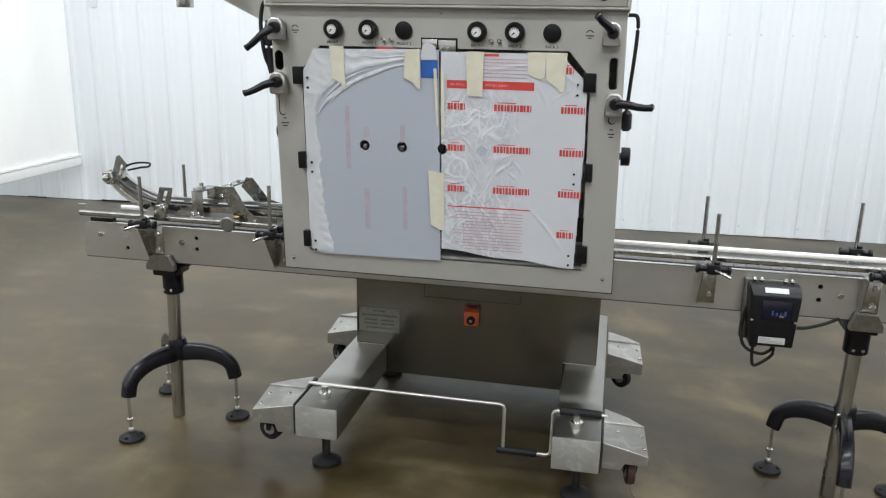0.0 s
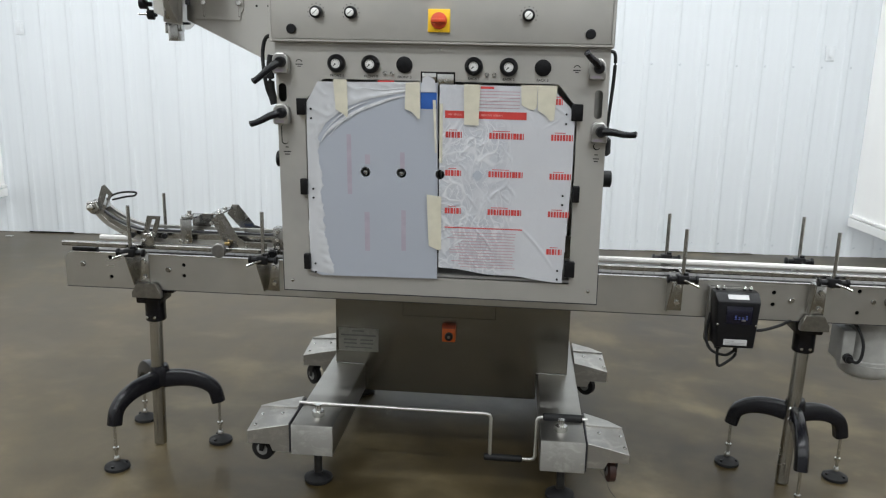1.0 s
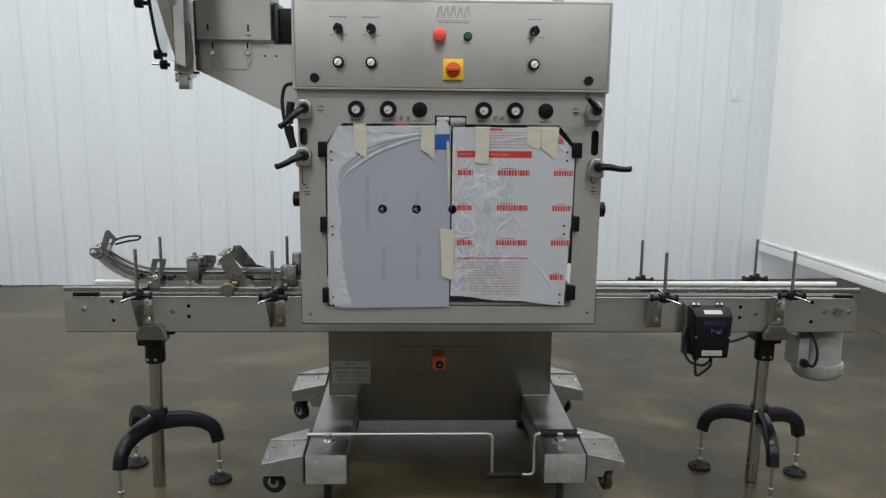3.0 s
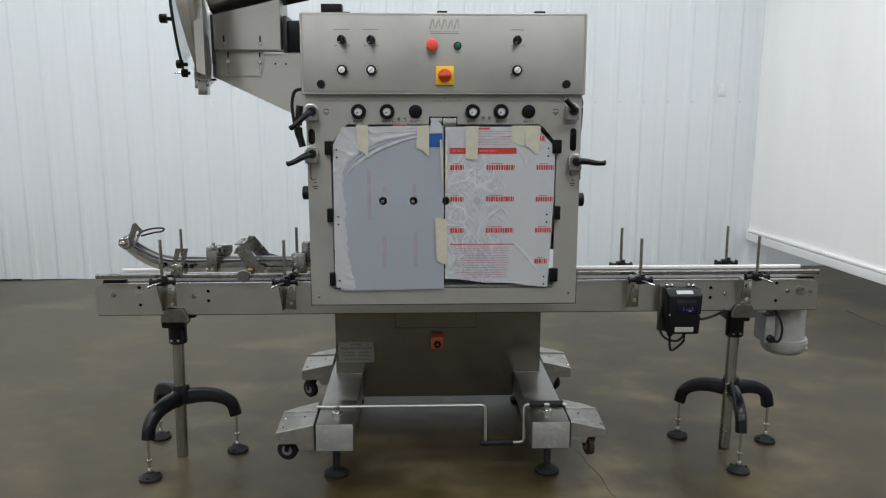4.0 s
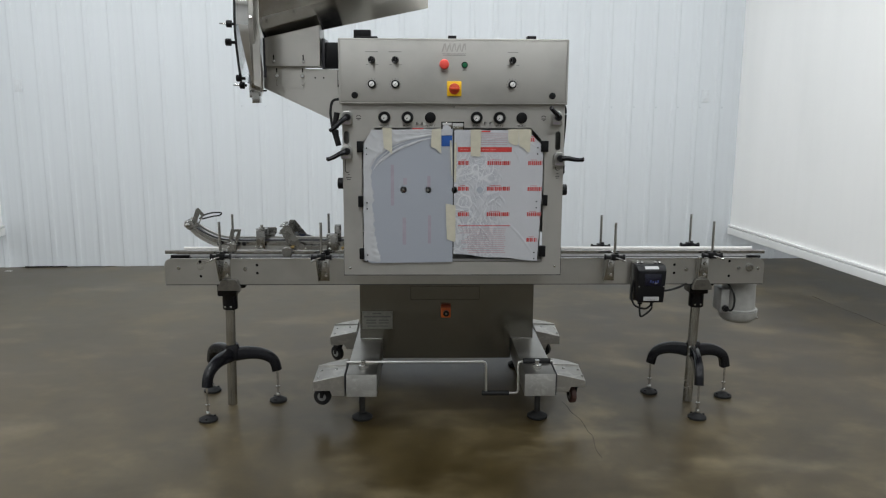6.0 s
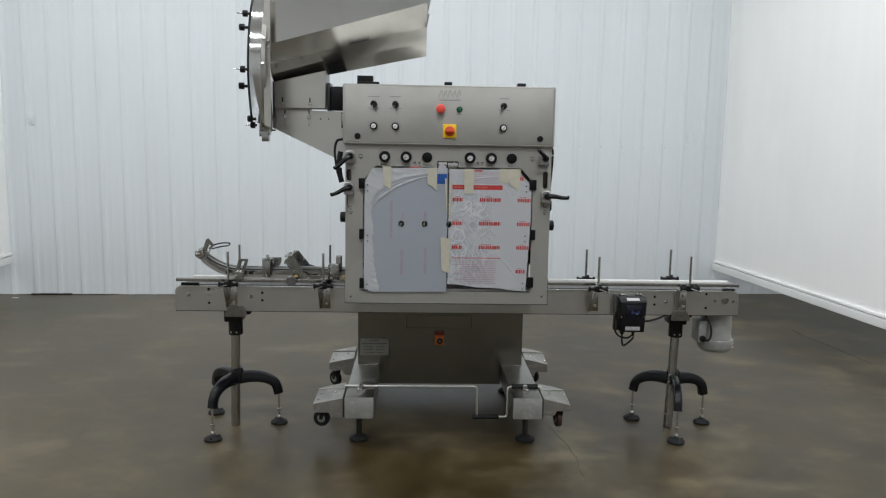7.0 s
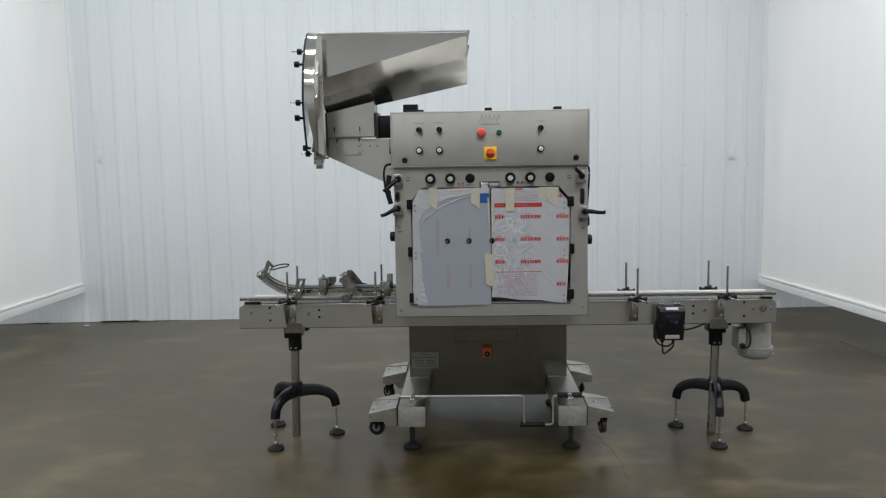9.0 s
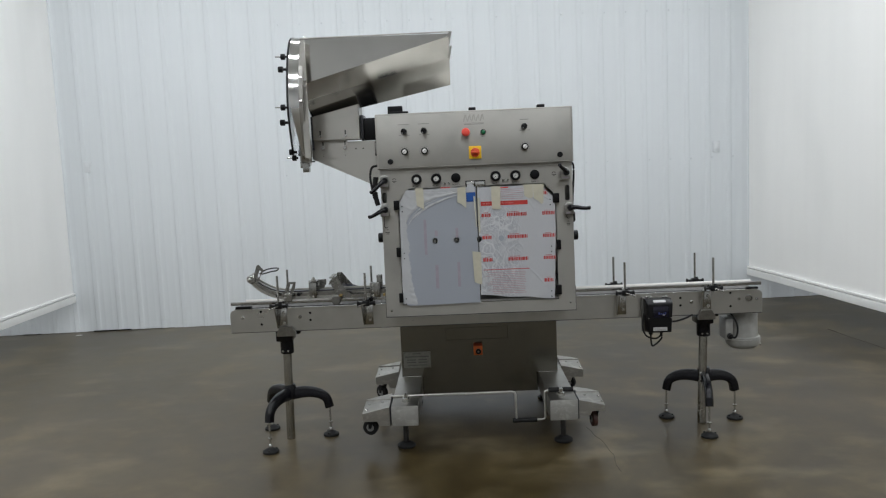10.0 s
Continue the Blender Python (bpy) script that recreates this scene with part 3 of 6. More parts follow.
def build_conveyor():
    con = thing("conveyor", (0.09, 0.095, 0), "long stainless conveyor with guide rails on two tripod legs", "conveyor")
    r = 0.030
    corner = lambda cx, cz, a0: [(cx + r * math.cos(radians(a0 + 15 * i)), cz + r * math.sin(radians(a0 + 15 * i))) for i in range(7)]
    outline = [(LEFT, 0.674), (RIGHT, 0.674)] + corner(RIGHT - r, 0.806 - r, 0) + corner(LEFT + r, 0.806 - r, 90)
    spots = [(-1.260, 0.795 - 0.004), (-1.260, 0.716), (-0.976, 0.773), (-0.976, 0.732), (1.151, 0.773), (1.151, 0.730), (1.435, 0.791), (1.436, 0.714)]
    plate = ring_plate(outline, [circle(x, z, 0.0075, 12) for x, z in spots], -0.001, 0.003)
    part("side_plate", plate, SIDE_STEEL, con, "brushed stainless side plate")
    part("side_plate", ring_plate(outline, [], BELT_BACK - 0.003, BELT_BACK), SIDE_STEEL, con)
    # a dark strip puts the lower fold's shade into colour
    part("fold_shade", box(LEFT + 0.002, RIGHT - 0.002, 0.0004, 0.024, 0.6705, 0.6738), DARK_TRIM_AND_SHADE, con, "dark strip painted as shade under the lower edge")
    # added filler box; its near-black colour stands for shade inside the conveyor
    part("bed", box(LEFT + 0.03, RIGHT - 0.03, 0.012, BELT_BACK - 0.012, 0.69, 0.800), DARK_SLOT, con, "bed painted near-black as the shaded interior")
    part("top_flange", box(LEFT + 0.035, RIGHT - 0.035, -0.0012, 0.022, 0.8062, 0.8095, 0.001), MIRROR_STEEL, con, "bright folded top edge")
    # flat-top chain
    n, x0 = 79, LEFT + 0.045
    pitch = (RIGHT - 0.045 - x0) / n
    first = part("slat", box(x0 + 0.0008, x0 + pitch - 0.0008, 0.026, BELT_BACK - 0.022, 0.806, 0.8125, 0.001, seg=1), CHAIN_TOP, con)
    for i in range(1, n):
        o = new("slat", first.data)
        o.parent = con
        o.location = first.location + Vector((i * pitch, 0, 0))
    for x in (LEFT + 0.043, RIGHT - 0.043):
        part("end_roller", cyl((x, 0.01, 0.777), (x, BELT_BACK - 0.01, 0.777), 0.034, seg=24), BLACK_PLASTIC, con)
    part("wear_strip", box(-1.405, -1.312, -0.006, 0.02, 0.8097, 0.826, 0.003), BLACK_PLASTIC, con, "black plastic wear strip")
    part("wear_strip", box(1.525, 1.592, -0.006, 0.02, 0.8097, 0.822, 0.003), BLACK_PLASTIC, con, "black plastic wear strip")
    # shaft ends and bolts
    for x, z, q in ((-1.367, 0.762, 0.011), (-1.034, 0.754, 0.011), (1.212, 0.749, 0.010), (1.483, 0.756, 0.009), (1.583, 0.755, 0.009)):
        hex_bolt(x, -0.001, z, q, con, "bolt", ROD_STEEL)
    part("bearing", lathe((1.539, -0.001, 0.758), (0, -1, 0), [(0, 0.020), (0.006, 0.020), (0.0065, 0.014), (0.003, 0.012), (0.003, 0.002)], 22), ROD_STEEL, con, "steel bearing ring")
    # guide rails
    for a, b in ((-1.418, -0.50), (0.50, 1.592)):
        part("front_rail", sweep([(a, -0.040, 0.849), (b, -0.040, 0.849)], [(-0.006, -0.009), (0.004, -0.009), (0.007, -0.005), (0.007, 0.005), (0.004, 0.009), (-0.006, 0.009)]), ROD_STEEL, con, "grey steel guide rail")
    for a, b in ((-1.385, -0.50), (0.50, 1.612)):
        part("back_rail", sweep([(a, 0.168, 0.828), (b, 0.168, 0.828)], [(-0.006, -0.008), (0.006, -0.008), (0.009, -0.004), (0.009, 0.004), (0.006, 0.008), (-0.006, 0.008)]), RAIL_WHITE, con, "white plastic guide rail")
    for x, y in ((-1.135, -0.085), (-0.637, -0.105), (0.814, -0.108), (1.318, -0.065)):
        rail_post(con, x, y, 1.007, 0.834, True, x < 0)
        part("rail_arm", cyl((x, y, 0.849), (x, -0.046, 0.849), 0.006, seg=10), ROD_STEEL, con)
    for x, y in ((-1.145, 0.232), (-0.641, 0.262), (0.813, 0.205), (1.306, 0.243)):
        rail_post(con, x, y, 1.0, 0.830, False, x < 0)
        part("rail_arm", cyl((x, y, 0.830), (x, 0.176, 0.830), 0.006, seg=10), ROD_STEEL, con)
    tripod(con, -1.142, 0.095, (-109, 8, 132), (0.245, 0.228, 0.245), -0.008, 0.014)
    tripod(con, 1.318, 0.125, (-101, 154, 9), (0.275, 0.22, 0.195), -0.024, 0.030)
    # saddle plates over the legs
    for cx, w in ((-1.110, 0.06), (1.290, 0.046)):
        s = prism([(cx - w, 0.648), (cx + 0.05, 0.648), (cx + 0.05, 0.668), (cx + 0.030, 0.702), (cx - w * 0.66, 0.702), (cx - w, 0.668)], "xz", -0.032, -0.0075, 0.0007)
        part("saddle", s, SADDLE_STEEL, con, "folded steel saddle over the leg")
    motor_drive(con)
    gear_motor(con)
    chute(con)
    return con


def motor_drive(con):
    """The black speed drive on its plate, with a blue display and cables."""
    part("drive_plate", box(0.925, 1.060, -0.030, -0.0015, 0.592, 0.790, 0.002), DARK_CAST, con, "stainless mounting plate")
    b = prism([(-0.0305, 0.600), (-0.0305, 0.788), (-0.080, 0.788), (-0.118, 0.767), (-0.118, 0.604), (-0.100, 0.600)], "yz", 0.930, 1.080)
    for v in b.verts:
        # the lower corners are cut and the front is a little narrower than the back
        if v.co.z < 0.61:
            v.co.x += 0.010 if v.co.x < 1 else -0.010
        if v.co.y < -0.11:
            v.co.x += 0.005 if v.co.x < 1 else -0.003
    bmesh.ops.recalc_face_normals(b, faces=b.faces)
    bmesh.ops.bevel(b, geom=b.edges[:], offset=0.005, segments=2, affect="EDGES", profile=0.5)
    drive = part("motor_drive", b, BLACK_PLASTIC, con, "black plastic speed drive with a blue lit display")
    w = bmesh.new()
    vs = [w.verts.new(p) for p in ((0.972, -0.109, 0.7728), (1.040, -0.109, 0.7728), (1.040, -0.090, 0.7833), (0.972, -0.090, 0.7833))]
    vt = [w.verts.new(v.co + Vector((0, -0.0006, 0.0006))) for v in vs]
    w.faces.new(vs[::-1]), w.faces.new(vt)
    for i in range(4):
        w.faces.new((vs[i], vs[(i + 1) % 4], vt[(i + 1) % 4], vt[i]))
    part("top_label", w, LABEL_WHITE, drive, "white label")
    part("screen", box(0.966, 1.052, -0.1195, -0.1182, 0.690, 0.752, 0.002), SCREEN_BLUE, drive, "dark screen")
    d = bmesh.new()
    for i, x in enumerate((0.998, 1.010, 1.022, 1.034)):
        for k in range(3 if i in (0, 3) else 2):
            box(x - 0.0030, x + 0.0030, -0.1202, -0.1196, 0.706 + k * 0.0055, 0.7075 + k * 0.0055, bm=d)
    part("digits", d, DISPLAY, drive, "blue lit digits")
    part("button", box(1.018, 1.030, -0.1210, -0.1196, 0.700, 0.706), LABEL_SILVER, drive)
    part("front_label", box(0.966, 1.043, -0.1195, -0.1182, 0.6135, 0.634), LABEL_WHITE, drive, "white printed label")
    q = bmesh.new()
    for z in (0.628, 0.622, 0.617):
        box(0.970, 1.0 if z > 0.625 else 1.036, -0.1199, -0.1196, z - 0.001, z + 0.001, bm=q)
    part("label_print", q, INK_GREY, drive)
    for x in (0.941, 1.066):
        hex_bolt(x, -0.118, 0.686, 0.004, drive, "screw")
    for x in (0.958, 1.048):
        for dx in (-0.010, 0.010):
            part("hook", lathe((x + dx, -0.045, 0.788), (0, -0.4, 1), [(0, 0.006), (0.010, 0.007), (0.014, 0.004)], 10), CHROME, drive, "bright hook")
    part("gland", cyl((0.962, -0.07, 0.604), (0.962, -0.07, 0.585), 0.012, seg=14), BLACK_PLASTIC, drive)
    part("gland", cyl((1.022, -0.07, 0.604), (1.022, -0.07, 0.590), 0.011, seg=14), BLACK_PLASTIC, drive)
    part("cable", tube(smooth_path([(0.962, -0.07, 0.59), (0.963, -0.07, 0.55), (0.970, -0.07, 0.520), (0.990, -0.07, 0.528), (1.022, -0.07, 0.56), (1.022, -0.07, 0.592)], 8), 0.0052, 8), BLACK_RUBBER, drive, "black cable")
    part("cable", tube(smooth_path([(0.935, -0.035, 0.70), (0.926, -0.04, 0.62), (0.940, -0.06, 0.575), (0.985, -0.075, 0.561), (1.015, -0.07, 0.575), (1.02, -0.07, 0.59)], 8), 0.0052, 8), BLACK_RUBBER, drive, "black cable")
    part("cable", tube(smooth_path([(1.07, -0.06, 0.652), (1.11, -0.055, 0.652), (1.17, -0.03, 0.662), (1.215, 0.0, 0.672), (1.26, 0.04, 0.676)], 8), 0.0055, 8), BLACK_RUBBER, drive, "black cable")


def gear_motor(con):
    """The grey painted motor that hangs under the drive end."""
    cx, cy = 1.552, 0.14
    b = lathe((cx, cy, 0.436), (0, 0, 1), [(0, 0.045), (0.008, 0.075), (0.022, 0.092), (0.04, 0.099), (0.062, 0.100), (0.064, 0.096), (0.066, 0.099), (0.075, 0.098), (0.077, 0.087), (0.10, 0.086), (0.19, 0.084), (0.20, 0.085), (0.237, 0.085)], 36)
    mo = part("gear_motor", b, GREY_PAINT, con, "light grey painted motor")
    part("junction_box", box(1.424, 1.468, 0.05, 0.17, 0.505, 0.630, 0.006), GREY_PAINT, mo, "grey junction box")
    part("gland", lathe((1.446, 0.05, 0.53), (0, -1, 0), [(0, 0.017), (0.012, 0.017), (0.016, 0.013), (0.026, 0.013)], 14), BLACK_PLASTIC, mo, "black cable gland")
    part("cable", tube(smooth_path([(1.446, 0.026, 0.53), (1.464, 0.005, 0.530), (1.476, 0.004, 0.56), (1.474, 0.01, 0.61), (1.452, 0.03, 0.66), (1.42, 0.06, 0.676)], 8), 0.0055, 8), BLACK_RUBBER, mo, "black cable")
    part("screw", lathe((cx + 0.094, cy - 0.02, 0.458), (1, -0.2, 0), [(0, 0.007), (0.008, 0.006)], 10), CHROME, mo)


DARK_CAST = plain("dark_cast_steel", (0.20, 0.195, 0.185), 0.45, 1.0, 0.12, 60)


def chute(con):
    """The cap track over the infeed: straight rails that curl up at the outer end, with brackets."""
    line = smooth_path([(-0.505, 0.02, 0.0), (-0.80, 0.02, 0.0), (-1.08, 0.02, 0.0), (-1.15, 0.02, 0.006), (-1.21, 0.02, 0.028), (-1.265, 0.02, 0.062), (-1.305, 0.02, 0.103)], 8)
    for name, dz, y0, w, h, mat, label in (("track_floor", 0.866, 0.025, 0.062, 0.016, SIDE_STEEL, "stainless track floor"), ("track_side", 0.884, 0.0, 0.008, 0.020, ROD_STEEL, "grey track side"), ("track_side", 0.884, 0.05, 0.008, 0.020, SIDE_STEEL, ""), ("track_top", 0.903, 0.0, 0.012, 0.007, DARK_TRIM_AND_SHADE, "dark edging"), ("track_top", 0.907, 0.05, 0.016, 0.010, SIDE_STEEL, "")):
        part(name, sweep([(p.x, y0, p.z + dz) for p in line], bar_profile(w, h)), mat, con, label)
    # slotted plate and wire at the tip
    tip = ring_plate([(-1.30, 0.955), (-1.262, 0.965), (-1.222, 1.035), (-1.250, 1.068), (-1.262, 1.062)], [[(-1.262, 0.995), (-1.252, 0.992), (-1.238, 1.030), (-1.246, 1.036)]], -0.02, -0.017)
    part("slotted_plate", tip, FIXTURE_STEEL, con, "slotted stainless plate")
    part("tip_block", prism([(-1.322, 0.978), (-1.300, 0.958), (-1.268, 0.972), (-1.280, 1.008), (-1.318, 1.004)], "xz", -0.035, 0.06, 0.004), ROD_STEEL, con, "worn steel block")
    part("tip_bolt", lathe((-1.30, -0.036, 0.985), (0, -1, 0), [(0, 0.012), (0.008, 0.012), (0.010, 0.008)], 8), CHROME, con)
    part("wire", tube(smooth_path([(-1.25, -0.01, 1.012), (-1.220, -0.012, 1.032), (-1.180, -0.01, 1.042), (-1.143, 0.0, 1.040), (-1.155, 0.01, 1.026), (-1.19, 0.015, 1.020), (-1.24, 0.01, 1.008)], 8), 0.0036, 8), BLACK_RUBBER, con, "loop of black wire")
    # leaning slotted bracket
    sb = ring_plate([(-1.118, 0.862), (-1.072, 0.862), (-1.048, 0.925), (-1.040, 0.962), (-1.090, 0.962), (-1.100, 0.925)], [[(-1.090, 0.895), (-1.078, 0.895), (-1.058, 0.950), (-1.072, 0.950)]], -0.034, -0.030)
    part("slotted_bracket", sb, FIXTURE_STEEL, con, "leaning slotted bracket")
    part("clamp_block", prism([(-1.115, 0.85), (-1.065, 0.85), (-1.06, 0.885), (-1.075, 0.905), (-1.11, 0.895)], "xz", -0.05, -0.0345, 0.004), ROD_STEEL, con, "small steel clamp")
    for x, z in ((-1.10, 0.874), (-1.078, 0.890)):
        hex_bolt(x, -0.051, z, 0.007, con)
    part("thumb_screw", lathe((-1.150, -0.02, 0.888), (0, -1, 0), [(0, 0.009), (0.016, 0.011), (0.020, 0.008)], 12), BLACK_PLASTIC, con, "black thumb screw")
    part("thumb_screw", lathe((-1.028, -0.02, 0.889), (0, -1, 0), [(0, 0.009), (0.016, 0.011), (0.020, 0.008)], 12), BLACK_PLASTIC, con, "black thumb screw")
    # box bracket with a bolt on top
    bb = box(-0.968, -0.926, -0.030, -0.026, 0.862, 0.955, 0.001)
    box(-0.968, -0.926, -0.030, 0.085, 0.9515, 0.955, 0.001, bb)
    box(-0.968, -0.926, 0.081, 0.085, 0.87, 0.955, 0.001, bb)
    part("track_bracket", bb, FIXTURE_STEEL, con, "folded stainless bracket over the track")
    part("track_bracket", prism([(-0.926, 0.955), (-0.926, 0.905), (-0.900, 0.905), (-0.885, 0.930), (-0.885, 0.955)], "xz", 0.081, 0.085, 0.0008), FIXTURE_STEEL, con)
    part("washer", lathe((-0.946, 0.005, 0.9552), (0, 0, 1), [(0, 0.030), (0.005, 0.030), (0.006, 0.024)], 24), ROD_STEEL, con, "large steel washer")
    tb = lathe((-0.946, 0.005, 0.9613), (0, 0, 1), [(0, 0.015), (0.006, 0.015), (0.007, 0.008), (0.018, 0.008)], 14)
    part("bolt", tb, CHROME, con)
    for x in (-0.966, -0.945):
        hex_bolt(x, -0.031, 0.872, 0.008, con)
    # yoke: two leaning plates joined across the top
    yk = [(-0.850, 0.955), (-0.823, 0.982), (-0.803, 0.982), (-0.750, 0.895), (-0.725, 0.878), (-0.645, 0.878), (-0.645, 0.842), (-0.770, 0.842), (-0.803, 0.872)]
    part("yoke_plate", prism(yk, "xz", -0.034, -0.030, 0.0008), FIXTURE_STEEL, con, "bent stainless yoke plate")
    part("yoke_plate", prism([(-0.84, 0.955), (-0.82, 0.99), (-0.795, 0.99), (-0.735, 0.915), (-0.66, 0.892), (-0.66, 0.87), (-0.76, 0.87)], "xz", 0.102, 0.106, 0.0008), FIXTURE_STEEL, con, "bent stainless yoke plate")
    part("yoke_bar", box(-0.850, -0.815, -0.030, 0.102, 0.974, 0.980, 0.001), ROD_STEEL, con)
    for y in (0.0, 0.065):
        hex_bolt(-0.832, y, 0.98, 0.008, con, axis=(0, 0, 1))
    hex_bolt(-0.725, -0.034, 0.860, 0.007, con)
    hex_bolt(-0.846, -0.036, 0.945, 0.007, con)
    # round knob and brass fitting
    part("round_knob", lathe((-0.808, -0.060, 0.855), (0, -1, 0), [(0, 0.008), (0.012, 0.008), (0.013, 0.026), (0.022, 0.027), (0.026, 0.023)], 28), DARK_CAST, con, "round steel knob")
    part("brass_fitting", cyl((-0.795, -0.05, 0.874), (-0.777, -0.05, 0.874), 0.007, seg=10), BRASS, con, "brass fitting")
    part("blue_strip", box(-0.80, -0.52, 0.056, 0.060, 0.900, 0.909), BLUE_TAPE, con, "thin blue strip")
    # clamp beside the cabinet
    ck = box(-0.618, -0.560, -0.045, 0.0, 0.845, 0.938, 0.003)
    part("end_clamp", ck, FIXTURE_STEEL, con, "steel clamp block")
    part("end_clamp", box(-0.583, -0.552, 0.01, 0.05, 0.86, 0.975, 0.003), FIXTURE_STEEL, con)
    for z in (0.925, 0.895, 0.866):
        hex_bolt(-0.60, -0.046, z, 0.008, con)
    part("end_knob", lathe((-0.615, -0.05, 0.848), (0, -1, 0), [(0, 0.014), (0.02, 0.017), (0.026, 0.012)], 14), BLACK_PLASTIC, con, "black knob")
    part("brass_fitting", cyl((-0.545, -0.03, 0.866), (-0.515, -0.03, 0.872), 0.008, seg=10), BRASS, con, "brass fitting")


SADDLE_STEEL = plain("saddle_steel", (0.22, 0.21, 0.19), 0.36, 1.0, 0.12, 60)
SCREEN_BLUE = plain("screen_blue", (0.005, 0.005, 0.014), 0.22)
CHAIN_TOP = plain("chain_top", (0.085, 0.082, 0.08), 0.36, 0, 0.08, 30)
# colours real edging and also the strips painted as shade
DARK_TRIM_AND_SHADE = plain("dark_trim_and_shade", (0.035, 0.035, 0.04), 0.35)
conveyor = build_conveyor()


# ---- the capping machine ----
FACE, DOOR = -0.352, -0.379
machine = thing("capping_machine", (0, 0.25, 0), "stainless bottle capping machine with taped guard doors and cap hopper", "machine")


def wheel(x, y, z, turn, mat):
    """A caster: fork, tyre and hub, turned about the upright axis."""
    c, s = math.cos(radians(turn)), math.sin(radians(turn))
    ax = Vector((s, c, 0))
    b = Vector((x, y, z)) - ax * 0.014
    tyre = part("caster_wheel", lathe(b, ax, [(0, 0.034), (0.003, 0.043), (0.025, 0.043), (0.028, 0.034)], 28), mat, machine, "small hard caster wheel")
    part("hub", lathe(b - ax * 0.003, ax, [(0, 0.010), (0.002, 0.022), (0.032, 0.022), (0.034, 0.010)], 18), HUB_GREY, tyre, "grey hub")
    n = Vector((ax.y, -ax.x, 0))
    for k in (-0.020, 0.020):
        f = bmesh.new()
        pts = [Vector((x, y, z)) + ax * k + n * p + Vector((0, 0, h)) for p, h in ((-0.008, -0.004), (0.008, -0.004), (0.026, 0.050), (-0.006, 0.050))]
        vs = [f.verts.new(p - ax * 0.0015) for p in pts]
        vt = [f.verts.new(p + ax * 0.0015) for p in pts]
        f.faces.new(vs), f.faces.new(vt[::-1])
        for i in range(4):
            f.faces.new((vs[i], vs[(i + 1) % 4], vt[(i + 1) % 4], vt[i]))
        part("fork_plate", f, BLACK_PLASTIC, tyre, "dark steel fork plate")


def caster_housing(sx, dy):
    """A folded cover over a caster, beside a beam: a sloping plate, a short step and a flap behind it. sx: -1 or 1, the side; dy: how far back."""
    xo = 0.678 if sx < 0 else 0.668
    low = 0.186 if sx < 0 or dy else 0.200
    base_z = 0.159 if sx < 0 or dy else 0.176
    # front and crease, from the beam outwards: x, front height, crease x, crease height, lower edge
    cols = [(0.5255, 0.266, 0.5255, 0.272, base_z), (0.586, 0.2535, 0.580, 0.2715, base_z), (0.597, 0.251, 0.592, 0.271, low), (xo, 0.233, xo - 0.012, 0.269, low)]
    b = bmesh.new()
    y0, y1 = -0.222 + dy, -0.100 + dy
    front_top = [b.verts.new((sx * x, y0, z)) for x, z, _, _, _ in cols]
    front_low = [b.verts.new((sx * x, y0, zl)) for x, _, _, _, zl in cols]
    back_top = [b.verts.new((sx * x, y1, z)) for _, _, x, z, _ in cols]
    back_low = [b.verts.new((sx * x, y1, zl)) for _, _, x, _, zl in cols]
    for g0, g1 in ((front_low, front_top), (front_top, back_top), (back_top, back_low), (back_low, front_low)):
        for i in range(3):
            b.faces.new((g0[i], g0[i + 1], g1[i + 1], g1[i]))
    for i in (0, 3):
        b.faces.new((front_low[i], front_top[i], back_top[i], back_low[i]))
    bmesh.ops.recalc_face_normals(b, faces=b.faces)
    bmesh.ops.bevel(b, geom=b.edges[:], offset=0.0009, segments=1, affect="EDGES")
    h = part("caster_cover", b, COVER_STEEL, machine, "scuffed folded steel cover over the caster", crisp=20)
    plan = [(0.5255, -0.0995, 0.279), (xo - 0.012, -0.0995, 0.276), (0.607, -0.052, 0.278), (0.5255, -0.006, 0.281)]
    f = bmesh.new()
    top = [f.verts.new((sx * x, y + dy, z)) for x, y, z in plan]
    bot = [f.verts.new((sx * x, y + dy, 0.196)) for x, y, z in plan]
    f.faces.new(top), f.faces.new(bot[::-1])
    for i in range(4):
        f.faces.new((top[i], top[(i + 1) % 4], bot[(i + 1) % 4], bot[i]))
    bmesh.ops.recalc_face_normals(f, faces=f.faces)
    bmesh.ops.bevel(f, geom=f.edges[:], offset=0.0008, segments=1, affect="EDGES")
    part("flap", f, COVER_STEEL, h, "raised folded flap", crisp=20)
    for x, y, z in ((0.570, -0.142, 0.2685), (0.645, -0.142, 0.2595), (0.655, -0.195, 0.2445)):
        part("rivet", lathe((sx * x, y + dy, z), (0, -0.2, 1), [(0, 0.0065), (0.004, 0.006), (0.006, 0.003)], 10), CHROME, h)


